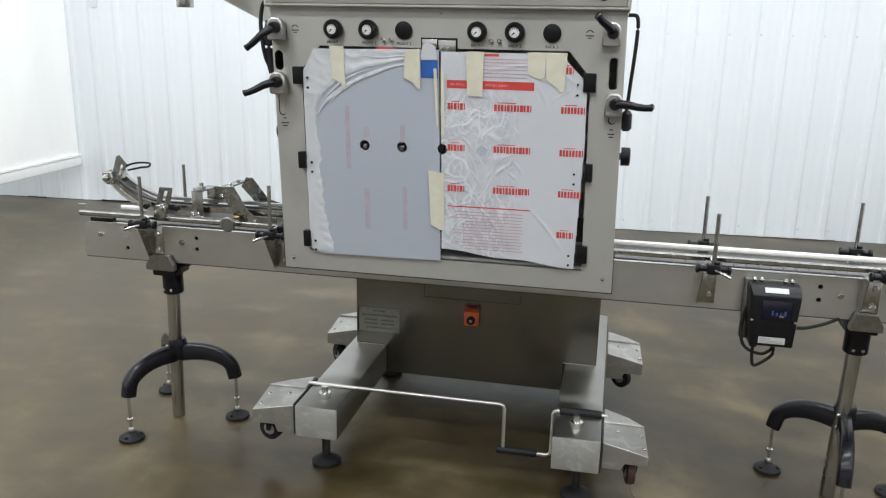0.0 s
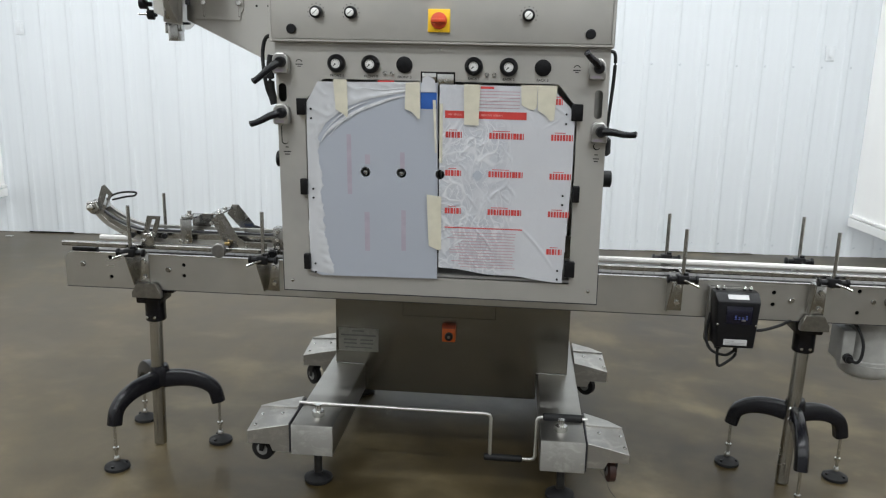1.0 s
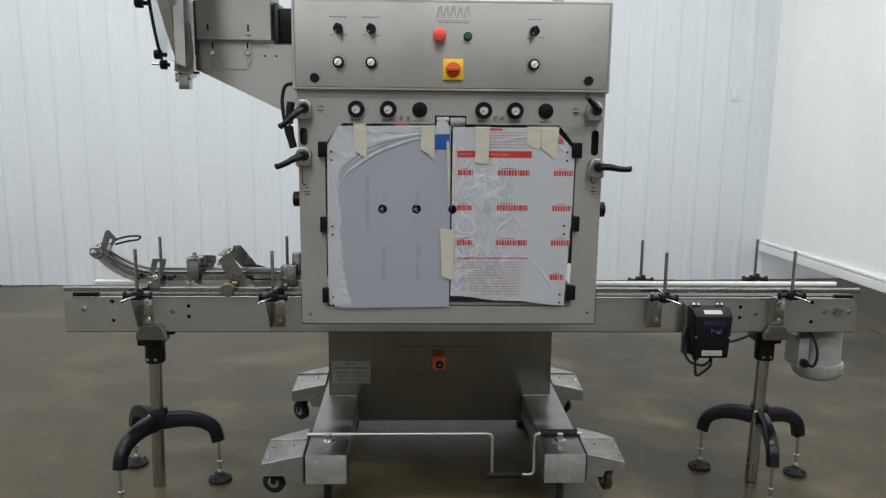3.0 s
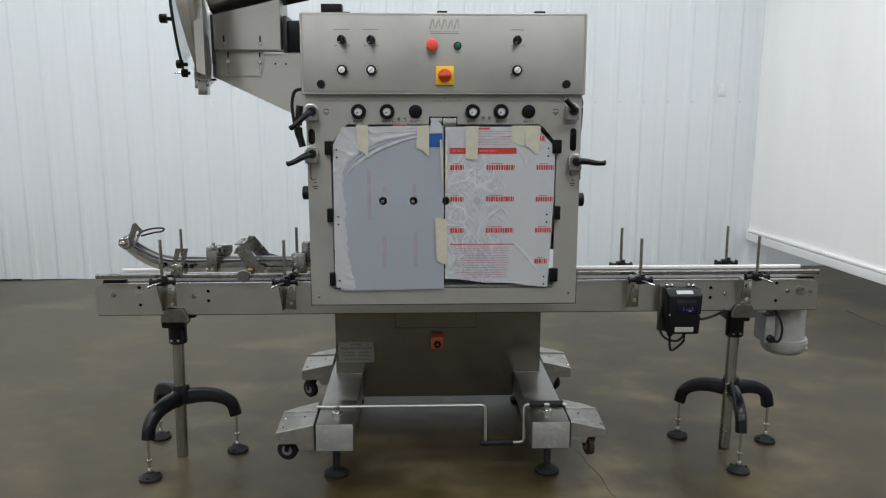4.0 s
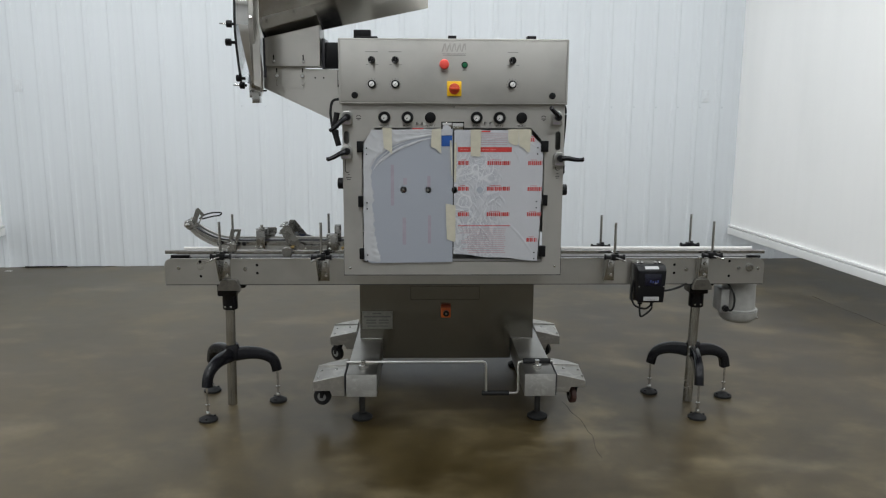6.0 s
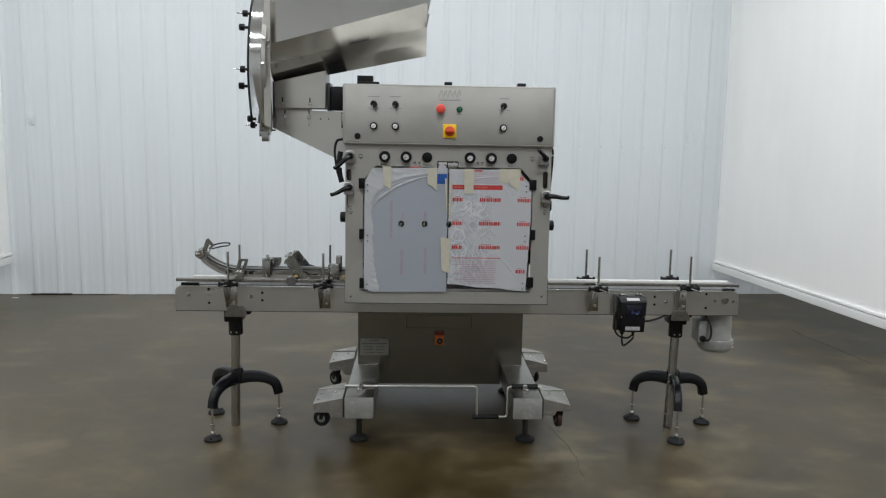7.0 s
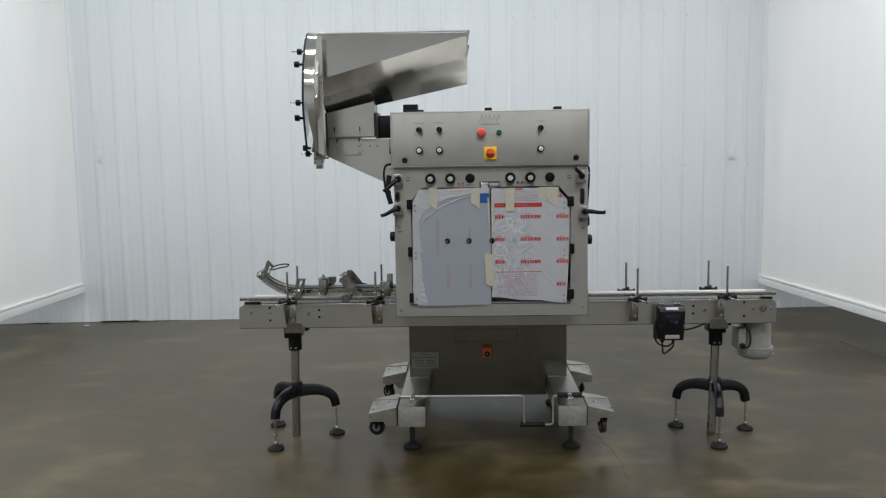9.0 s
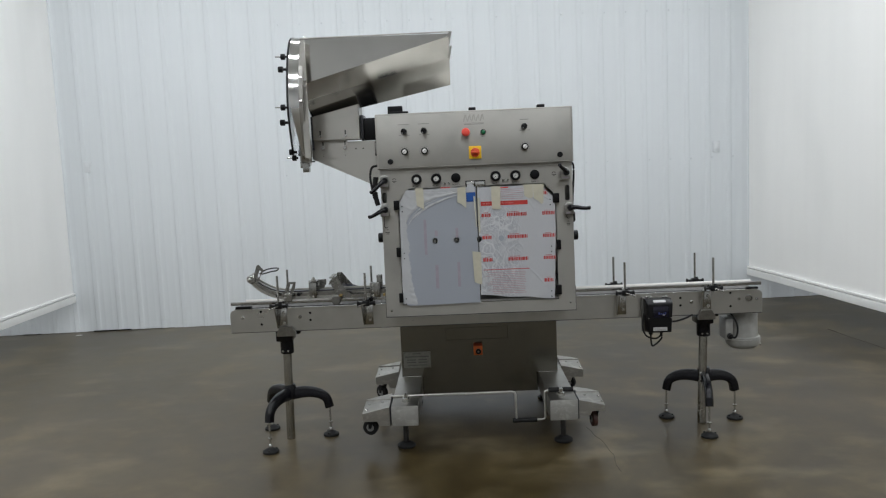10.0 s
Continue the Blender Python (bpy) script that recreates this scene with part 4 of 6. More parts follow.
def base():
    out = [(-0.490, 0.268), (-0.372, 0.268), (-0.372, 0.155), (0.358, 0.155), (0.358, 0.268), (0.484, 0.268), (0.484, 1.02), (-0.490, 1.02)]
    ped = part("pedestal", prism(out, "xz", 0.372, 0.86, 0.003), SHADED_STEEL, machine, "brushed stainless pedestal, darkened in colour for shade and reflection")
    part("access_panel", ring_plate([(-0.206, 0.497), (0.180, 0.497), (0.180, 0.574), (-0.206, 0.574)], [[(-0.2045, 0.4985), (0.1785, 0.4985), (0.1785, 0.5725), (-0.2045, 0.5725)]], 0.3713, 0.3719), DARK_SLOT, ped, "dark seam round a flush access panel")
    for a, b in ((-0.488, -0.372), (0.358, 0.482)):
        part("weld", cyl((a, 0.3705, 0.2735), (b, 0.3705, 0.2735), 0.0032, seg=8), ROD_STEEL, ped, "bright weld bead")
    plate = part("name_plate", box(-0.478, -0.308, 0.3695, 0.3715, 0.329, 0.431), LABEL_SILVER, ped, "silver metal name plate with printed rows")
    q = bmesh.new()
    for z, a, b, h in ((0.419, -0.42, -0.37, 0.006), (0.400, -0.468, -0.318, 0.007), (0.380, -0.455, -0.40, 0.006), (0.380, -0.385, -0.33, 0.006), (0.364, -0.455, -0.40, 0.006), (0.364, -0.385, -0.33, 0.006), (0.346, -0.45, -0.335, 0.005)):
        box(a, b, 0.3688, 0.3694, z - h / 2, z + h / 2, bm=q)
    tagged(part("plate_print", q, PLATE_INK, plate), kind="stuff")
    for x in (-0.472, -0.314):
        for z in (0.335, 0.425):
            part("rivet", lathe((x, 0.3694, z), (0, -1, 0), [(0, 0.003), (0.002, 0.002)], 8), CHROME, plate)
    sw = part("reset_switch", box(-0.037, 0.018, 0.338, 0.3715, 0.402, 0.462, 0.004), ORANGE, ped, "orange switch box with a black knob")
    part("hood", prism([(0.332, 0.462), (0.3715, 0.462), (0.3715, 0.474), (0.34, 0.474)], "yz", -0.037, 0.018, 0.001), plain("dark_orange", (0.25, 0.035, 0.008), 0.5), sw, "dark hood")
    part("knob", lathe((-0.008, 0.338, 0.428), (0, -1, 0), [(0, 0.017), (0.012, 0.017), (0.013, 0.008)], 20), BLACK_PLASTIC, sw, "black round knob")
    part("lens", cyl((-0.008, 0.3249, 0.428), (-0.008, 0.3235, 0.428), 0.006, seg=14), LABEL_SILVER, sw)
    for sx, x0, x1 in ((-1, -0.516, -0.364), (1, 0.364, 0.519)):
        beam = part("base_beam", box(x0, x1, -0.228, 0.98, 0.157, 0.272, 0.006), BEAM_STEEL, machine, "scuffed square-section steel base beam")
        part("end_cap", box(x0 + 0.001, x1 - 0.001, -0.2325, -0.2285, 0.158, 0.271, 0.002), CAP_STEEL, beam, "pale scratched end cap")
        part("side_strip", box(*sorted((sx * 0.5200, sx * 0.5240)), -0.226, 0.0, 0.160, 0.2745, 0.001), DARK_TRIM_AND_SHADE, beam, "thin black edging")
        for y in (-0.147, 0.70):
            jx = sx * 0.436
            jb = lathe((jx, y, 0.2722), (0, 0, 1), [(0, 0.0225), (0.006, 0.0235), (0.020, 0.0225), (0.022, 0.013)], 6)
            cyl((jx, y, 0.285), (jx, y, 0.316), 0.0115, seg=12, bm=jb)
            part("jack_bolt", jb, CHROME, beam, "bright hexagon jack bolt")
        for y, fx in ((-0.118, 0.447), (0.70, 0.436)):
            ft = lathe((sx * fx, y, 0), (0, 0, 1), [(0, 0.048), (0.004, 0.052), (0.014, 0.052), (0.024, 0.036), (0.034, 0.018)], 28)
            foot = part("levelling_foot", ft, BLACK_RUBBER, machine, "round black levelling foot")
            part("stem", cyl((sx * fx, y, 0.03), (sx * fx, y, 0.1565), 0.0155, seg=14), DARK_STEM, foot, "dark threaded stem")
        for dy in (0.0, 0.752):
            caster_housing(sx, dy)
    wheel(-0.642, -0.150, 0.133, 12, BLACK_RUBBER)
    wheel(0.618, -0.135, 0.130, 80, TYRE_RED)
    wheel(-0.645, 0.590, 0.120, 42, BLACK_RUBBER)
    wheel(0.588, 0.62, 0.132, 35, BLACK_RUBBER)


def slot(x0, x1, z0, z1):
    r = (x1 - x0) / 2
    cx = (x0 + x1) / 2
    up = [(cx + r * math.cos(radians(20 * i)), z1 - r + r * math.sin(radians(20 * i))) for i in range(10)]
    dn = [(cx + r * math.cos(radians(180 + 20 * i)), z0 + r + r * math.sin(radians(180 + 20 * i))) for i in range(10)]
    return up + dn


def lever_clamp(x, z, tip, marks):
    """A steel clamp block with a black cranked lever."""
    w, h = 0.024, 0.031
    pts = [(x - w, z - h), (x + w, z - h), (x + w, z + h - 0.014), (x + w - 0.012, z + h), (x - w + 0.012, z + h), (x - w, z + h - 0.014)]
    blk = part("clamp_block", prism(pts, "xz", FACE - 0.030, FACE - 0.0005, 0.004), CLAMP_STEEL, machine, "cast steel clamp block with a black lever")
    px, pz = x + 0.004, z + 0.004
    part("pivot", lathe((px, FACE - 0.030, pz), (0, -1, 0), [(0, 0.016), (0.020, 0.0155), (0.026, 0.012)], 18), BLACK_PLASTIC, blk, "black lever hub")
    a, b = Vector((px, FACE - 0.042, pz)), Vector((tip[0], FACE - 0.082, tip[1]))
    b1 = bmesh.new()
    d = (b - a).normalized()
    rings = []
    for t, r in ((-0.05, 0.012), (0.15, 0.0118), (0.35, 0.011), (0.6, 0.0098), (0.8, 0.0090), (0.9, 0.0092), (0.96, 0.0104), (1.0, 0.0065)):
        # cranked: it rises a little, then levels out to the tip
        rings.append((a + (b - a) * t + Vector((0, -0.010 * math.sin(math.pi * t), 0.003 * math.sin(2 * math.pi * t))), r))
    q = d.to_track_quat("Z", "Y")
    loops = [[b1.verts.new(p + q @ Vector((r * math.cos(2 * math.pi * i / 14), r * math.sin(2 * math.pi * i / 14), 0))) for i in range(14)] for p, r in rings]
    for l0, l1 in zip(loops, loops[1:]):
        for i in range(14):
            b1.faces.new((l0[i], l0[(i + 1) % 14], l1[(i + 1) % 14], l1[i]))
    b1.faces.new(loops[0][::-1]), b1.faces.new(loops[-1])
    part("lever", b1, BLACK_NYLON, blk, "black clamp lever")
    part("legend", box(x - 0.016, x + 0.010, FACE - 0.0312, FACE - 0.0303, z - h + 0.006, z - h + 0.013), RED_FAINT, blk)
    m = bmesh.new()
    if len(marks) == 5:
        # a curved arrow over two short rows
        ax, az = marks[0][0], marks[1][1]
        ring = [(ax + r * math.cos(radians(a)), az + r * math.sin(radians(a))) for r, turn in ((0.011, range(20, 161, 14)), (0.0085, range(160, 19, -14))) for a in turn]
        prism(ring, "xz", FACE - 0.0008, FACE - 0.0002, bm=m)
        marks = [(ax, az - 0.004, 0.022, 0.003), (ax, az - 0.010, 0.010, 0.0025)]
    for mx, mz, mw, mh in marks:
        box(mx - mw / 2, mx + mw / 2, FACE - 0.0008, FACE - 0.0002, mz - mh / 2, mz + mh / 2, bm=m)
    tagged(part("marking", m, INK, machine), kind="stuff")


def gauge(x, z, words, blank):
    if blank:
        g = part("blanking_plug", lathe((x, FACE - 0.0003, z), (0, -1, 0), [(0, 0.0245), (0.005, 0.0245), (0.007, 0.021), (0.0072, 0.001)], 30), BLACK_PLASTIC, machine, "round black blanking plug")
    else:
        g = part("gauge", lathe((x, FACE - 0.0003, z), (0, -1, 0), [(0, 0.0272), (0.012, 0.0272), (0.020, 0.0240), (0.025, 0.018), (0.024, 0.0145), (0.019, 0.0138), (0.018, 0.001)], 32), BLACK_PLASTIC, machine, "small round pressure gauge with a white dial")
        part("dial", cyl((x, FACE - 0.0195, z), (x, FACE - 0.0200, z), 0.0135, seg=24), DIAL_WHITE, g, "white dial")
        k = bmesh.new()
        for i in range(9):
            a = radians(-45 + i * 33.75)
            box(x + 0.0105 * math.cos(a) - 0.0008, x + 0.0105 * math.cos(a) + 0.0008, FACE - 0.0207, FACE - 0.0202, z + 0.0105 * math.sin(a) - 0.0008, z + 0.0105 * math.sin(a) + 0.0008, bm=k)
        prism([(x - 0.0022, z + 0.001), (x + 0.0022, z - 0.002), (x - 0.0085, z - 0.0095)], "xz", FACE - 0.0207, FACE - 0.0202, bm=k)
        part("needle", k, INK, g, "black scale and needle")
    lettering(words, 0.0105, x, FACE - 0.0004, z - 0.036, INK, machine)


def crease_lines():
    """Seeded straight creases (middle, direction, half length, height, width), most of them near the inner edge."""
    rnd = random.Random(12)
    out = []
    for i in range(80):
        x, z = 0.015 + 0.21 * rnd.random() ** 1.2, 0.90 + 0.42 * rnd.random() ** 0.8
        a = radians(rnd.choice((-62, -40, 25, 48, 75, 90)) + rnd.uniform(-14, 14))
        out.append((x, z, math.cos(a), math.sin(a), rnd.uniform(0.012, 0.05), rnd.uniform(0.0006, 0.0020), rnd.uniform(0.0018, 0.0034)))
    for x, z, deg, half, h in ((0.315, 0.977, -51, 0.10, 0.0020), (0.185, 1.152, 38, 0.035, 0.0018), (0.222, 1.158, -52, 0.03, 0.0016), (0.36, 1.40, -35, 0.04, 0.0014), (0.285, 1.36, -62, 0.05, 0.0010), (0.20, 1.43, 8, 0.10, 0.0010), (0.10, 1.40, 80, 0.04, 0.0008), (0.34, 1.36, 35, 0.05, 0.0010)):
        out.append((x, z, math.cos(radians(deg)), math.sin(radians(deg)), half, h, 0.004))
    return out


CREASES = crease_lines()


def film_y(x, z):
    """How far forward the printed film stands: creased on one side, nearly flat on the other."""
    fold = 0.0
    for cx, cz, dx, dz, half, h, w in CREASES:
        u = (x - cx) * dx + (z - cz) * dz
        if abs(u) < half:
            v = ((z - cz) * dx - (x - cx) * dz + 0.10 * u * u / half) / w
            if abs(v) < 2.2:
                fold += h * math.exp(-v * v) * (1 - (u / half) ** 2)
    k = max(0.25, min(1.0, (0.27 - x) / 0.08))
    soft = 0.0016 * k * noise.noise(Vector((x * 22, z * 15, 3.1))) + 0.0006 * k * noise.noise(Vector((x * 60, z * 44, 8.3)))
    slow = 0.0018 * noise.noise(Vector((x * 6, z * 5, 1.0)))
    return FACE - 0.0132 + slow + soft - min(fold, 0.0026)


def patch(x0, x1, z0, z1, lift, nx, nz, keep=None, y_at=None, low=None):
    """A patch of film or print that follows the film's folds, lift in front of it."""
    y_at = y_at or film_y
    b = bmesh.new()
    g = [[b.verts.new((x0 + (x1 - x0) * i / nx, 0, z0 + (z1 - z0) * j / nz)) for i in range(nx + 1)] for j in range(nz + 1)]
    for row in g:
        for v in row:
            if low:
                v.co.z = low(v.co.x) + (v.co.z - z0) / (z1 - z0) * (z1 - low(v.co.x))
            v.co.y = y_at(v.co.x, v.co.z) - lift
    for j in range(nz):
        for i in range(nx):
            f = (g[j][i], g[j][i + 1], g[j + 1][i + 1], g[j + 1][i])
            c = sum((v.co for v in f), Vector()) / 4
            if keep is None or keep(c.x, c.z):
                b.faces.new(f)
    loose = [v for v in b.verts if not v.link_faces]
    bmesh.ops.delete(b, geom=loose, context="VERTS")
    return b


def add_patch(bm, *args, **kw):
    return join(bm, patch(*args, **kw))


def bottom_right(x):
    return 0.902 - 0.085 * x + 0.02 * max(0, x - 0.3)


def guards():
    """The two guard doors under protective film, with hinges, tape and print."""
    notch = lambda s: [(0.006 + 0.0145 * math.cos(radians(a)), 1.196 + 0.0145 * math.sin(radians(a))) for a in s]
    left = [(-0.372, 0.858), (-0.001, 0.863)] + notch(range(240, 119, -20)) + [(-0.003, 1.470), (-0.362, 1.464), (-0.403, 1.402), (-0.406, 0.872)]
    dl = part("guard_door", ring_plate(left, [circle(-0.225, 1.196, 0.0152), circle(-0.113, 1.196, 0.0152)], FACE - 0.0105, FACE - 0.0045), SHEET_BACK, machine, "guard door under smooth blue-grey protective film")
    right = [(0.0035, 0.905), (0.316, 0.880), (0.389, 0.872), (0.406, 1.245), (0.393, 1.402), (0.332, 1.466), (0.0025, 1.458)] + notch(range(60, -61, -20))
    dr = part("guard_door", ring_plate(right, [], FACE - 0.0105, FACE - 0.0045), SHEET_BACK, machine, "guard door under wrinkled white film printed in red")

    # peeled white film down one edge and across the top of the first door
    def edge(t):
        s = [(-0.333, 0.864), (-0.352, 0.95), (-0.358, 1.02), (-0.362, 1.10), (-0.366, 1.20), (-0.370, 1.30), (-0.345, 1.342), (-0.287, 1.390), (-0.21, 1.418), (-0.134, 1.434), (-0.055, 1.447)]
        o = [(-0.402, 0.872), (-0.408, 0.95), (-0.406, 1.02), (-0.407, 1.10), (-0.405, 1.20), (-0.405, 1.30), (-0.403, 1.404), (-0.366, 1.466), (-0.25, 1.467), (-0.15, 1.469), (-0.055, 1.471)]
        i = min(len(s) - 2, int(t * (len(s) - 1)))
        f = t * (len(s) - 1) - i
        return [tuple(a + (b - a) * f for a, b in zip(c[i], c[i + 1])) for c in (s, o)]
    b = bmesh.new()
    rows = []
    for i in range(141):
        (sx, sz), (ox, oz) = edge(i / 140)
        jag = (0.010 * noise.noise(Vector((i * 0.31, 0.4, 2))) + 0.012 * max(0.0, noise.noise(Vector((i * 1.1, 2.4, 7))))) * (1 if i < 70 else 0.3)
        row = []
        for j in range(13):
            w = j / 12
            x, z = sx + jag * (1 - w) + (ox - sx) * w, sz + (oz - sz) * w
            roll = 0.0025 * math.exp(-((w - 0.12) / 0.10) ** 2) if i > 66 else 0.0016 * math.exp(-((w - 0.2) / 0.2) ** 2) * abs(noise.noise(Vector((i * 0.2, 0, 9)))) * 3
            folds = 0.0024 * (1 - min(1, abs(noise.noise(Vector((x * 18, z * 26, 5)))) * 4)) ** 2 if i > 66 else 0.0014 * abs(noise.noise(Vector((x * 30, z * 22, 5))))
            row.append(b.verts.new((x, FACE - 0.0118 - roll - folds, z)))
        rows.append(row)
    for p, q in zip(rows, rows[1:]):
        for j in range(12):
            b.faces.new((p[j], p[j + 1], q[j + 1], q[j]))
    part("loose_film", b, THIN_FILM, dl, "wrinkled white film, partly peeled", crisp=80)
    # bright folded edges along the peeled film
    for pts, w in (([(-0.362, 1.284), (-0.345, 1.310), (-0.320, 1.334), (-0.279, 1.362), (-0.235, 1.386), (-0.190, 1.404), (-0.133, 1.423), (-0.060, 1.437)], 0.0048), ([(-0.350, 1.318), (-0.322, 1.346), (-0.290, 1.373), (-0.250, 1.396), (-0.196, 1.416)], 0.0018), ([(-0.338, 1.300), (-0.300, 1.342), (-0.262, 1.366)], 0.0014), ([(-0.25, 1.452), (-0.17, 1.446), (-0.11, 1.452), (-0.06, 1.448)], 0.0016)):
        line = smooth_path([(x, FACE - 0.0142, z) for x, z in pts], 6)
        fb = sweep(line, [(w * math.cos(radians(a)), 0.0005 * math.sin(radians(a))) for a in range(0, 360, 45)], up=(0, -1, 0))
        # thin out towards both ends
        for i, v in enumerate(fb.verts):
            k = (i // 8) / (len(line) - 1)
            v.co = line[i // 8] + (v.co - line[i // 8]) * min(1.0, 0.15 + 3.2 * min(k, 1 - k))
        part("film_edge", fb, FILM_FOLD, dl, "bright folded edge of the film", crisp=80)
    flat = lambda x, z: FACE - 0.0107
    for x, z0, z1, w in ((-0.275, 1.125, 1.31, 0.014), (-0.222, 0.945, 1.07, 0.016), (-0.107, 0.95, 1.08, 0.014), (-0.218, 1.22, 1.25, 0.016), (-0.11, 1.21, 1.26, 0.014)):
        part("faint_print", patch(x - w / 2, x + w / 2, z0, z1, 0.0003, 1, 6, y_at=flat), RED_FAINT, dl, "faint reddish print showing through")
    for x in (-0.225, -0.113):
        nut = lathe((x - 0.002, FACE + 0.004, 1.1925), (0, -1, 0), [(0, 0.0075), (0.004, 0.0075), (0.005, 0.005), (0.0052, 0.001)], 6)
        part("spindle_end", nut, ROD_STEEL, machine, "bright nut seen through the hole")
    part("blue_tape", box(-0.054, -0.006, FACE - 0.0117, FACE - 0.0108, 1.393, 1.441), BLUE_TAPE, dl, "square of blue tape")

    inside = lambda x, z: (x - 0.406) * 0.064 < (1.466 - z) * 0.074 - 0.00474 + 0.0 and (z < 1.40 or (z - 1.402) < (0.395 - x) * 1.05) and math.hypot(x - 0.006, z - 1.196) > 0.0145 and x < 0.389 + 0.017 * min(1, (z - 0.87) / 0.37)
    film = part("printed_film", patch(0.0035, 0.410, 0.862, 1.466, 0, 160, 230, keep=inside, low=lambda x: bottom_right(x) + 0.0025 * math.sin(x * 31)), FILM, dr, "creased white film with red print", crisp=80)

    def printed(name, mat, spans, label=""):
        q = bmesh.new()
        for x0, x1, z0, z1 in spans:
            add_patch(q, x0, x1, z0, z1, 0.0007, max(1, int((x1 - x0) / 0.002)), max(1, int((z1 - z0) / 0.002)))
        tagged(part(name, q, mat, dr, label), kind="stuff" if len(spans) > 4 else "")
    printed("red_band", RED_PRINT, [(0.020, 0.263, 1.368, 1.390)], "red printed band")
    for x0, x1 in ((0.030, 0.042), (0.046, 0.070), (0.128, 0.160), (0.164, 0.192)):
        printed("band_print", BAND_PRINT, [(x0, x1, 1.376, 1.382)], "paler bar of print in the band")
    printed("red_line", RED_PRINT, [(0.022, 0.262, 1.031, 1.0345)])
    printed("red_tab", RED_PRINT, [(0.125, 0.165, 1.456, 1.463)])
    # trade words: plain red blocks of the same size on a thin line
    def word(x0, n, zc, pitch):
        x1 = x0 + n * pitch - 0.005
        # plain upright bars, a broad and a narrow one by turns
        keep = lambda x, z: (x - x0) % pitch < pitch * 0.42 or pitch * 0.56 < (x - x0) % pitch < pitch * 0.84
        part("printed_word", patch(x0, x1, zc - 0.0095, zc + 0.0085, 0.0007, n * 12, 10, keep=keep), RED_PRINT, dr, "plain red blocks of print")
        part("overline", patch(x0 + 0.010, x0 + 0.010 + (x1 - x0) * 0.5, zc + 0.0125, zc + 0.0145, 0.0007, 8, 1), RED_PRINT, dr)
    for zc in (1.319, 1.203, 1.086):
        word(0.154, 6, zc, 0.0180)
        word(0.022, 3, zc, 0.0180)
    for zc, n in ((1.424, 2), (1.319, 4), (1.202, 4), (1.086, 4), (0.968, 3)):
        word(0.338, n, zc, 0.0172)
    rnd = random.Random(4)
    rows = [(0.075 if z > 1.43 else 0.10, 0.242, z - 0.001, z + 0.001) for z in (1.449, 1.440, 1.431, 1.421, 1.411, 1.401)]
    rows += [(0.028 + rnd.random() * 0.05, 0.243 - rnd.random() * 0.01, z - 0.0011, z + 0.0011) for z in [1.018 - 0.0092 * i for i in range(15)] if z > 0.895]
    rows = [r for r in rows if r[2] > bottom_right(r[0]) + 0.008]
    printed("fine_print", TEXT_PRINT, rows, "rows of fine grey print")
    part("covered_hole", patch(0.106, 0.136, 1.182, 1.212, 0.0005, 10, 10, keep=lambda x, z: math.hypot(x - 0.121, z - 1.197) < 0.0145), SHEET_BACK, dr, "round hole showing through the film")

    def tape(pts, y=FACE - 0.0172, parent=dl):
        part("masking_tape", prism(pts, "xz", y - 0.0008, y), TAPE, parent, "strip of cream masking tape")
    tape([(-0.318, 1.474), (-0.276, 1.474), (-0.275, 1.372), (-0.278, 1.360), (-0.290, 1.372), (-0.312, 1.385)])
    tape([(-0.098, 1.468), (-0.056, 1.472), (-0.055, 1.362), (-0.062, 1.364), (-0.078, 1.382), (-0.101, 1.392)])
    tape([(-0.017, 1.420), (-0.008, 1.420), (-0.004, 1.262), (-0.009, 1.262)])
    tape([(0.004, 1.41), (0.014, 1.41), (0.013, 1.232), (0.004, 1.232)], parent=dr)
    tape([(-0.034, 1.134), (0.011, 1.128), (0.012, 0.962), (0.004, 0.958), (-0.027, 0.972)])
    tape([(0.076, 1.468), (0.124, 1.468), (0.121, 1.348), (0.078, 1.350)], parent=dr)
    tape([(0.244, 1.470), (0.292, 1.470), (0.292, 1.408), (0.284, 1.398), (0.270, 1.400), (0.247, 1.412)], parent=dr)
    tape([(0.2925, 1.470), (0.350, 1.470), (0.344, 1.372), (0.334, 1.366), (0.318, 1.384), (0.296, 1.397)], FACE - 0.0182, dr)

    # hinges
    for x0, x1, zc in ((-0.433, -0.405, 1.390), (-0.430, -0.407, 1.144), (-0.427, -0.405, 0.903), (0.394, 0.428, 1.394), (0.408, 0.430, 1.150), (0.395, 0.427, 0.914)):
        hinge = part("hinge", box(x0, x1, FACE - 0.022, FACE - 0.0004, zc - 0.025, zc + 0.025, 0.003), BLACK_PLASTIC, machine, "black plastic hinge")
        cx = -0.390 if x0 < 0 else (0.380 if zc > 1 else 0.374)
        for dz in (-0.014, 0.014):
            part("screw", lathe((cx, FACE - 0.0135, zc - 0.02 + dz), (0, -1, 0), [(0, 0.0035), (0.004, 0.003)], 8), BLACK_PLASTIC, hinge)

    # latch in the middle of the top edge
    lt = part("latch", box(-0.055, 0.048, FACE - 0.0022, FACE - 0.0003, 1.462, 1.502, 0.0008), DARK_SLOT, machine, "dark latch recess")
    part("latch_plate", box(-0.005, 0.044, FACE - 0.0062, FACE - 0.0024, 1.464, 1.496, 0.001), CHROME, lt, "bright latch plate")
    part("latch_plate", box(-0.050, -0.008, FACE - 0.0082, FACE - 0.0024, 1.474, 1.498, 0.001), MIRROR_STEEL, lt, "bright latch plate")
    for x in (0.004, 0.020):
        hex_bolt(x, FACE - 0.0063, 1.476, 0.005, lt, "screw")
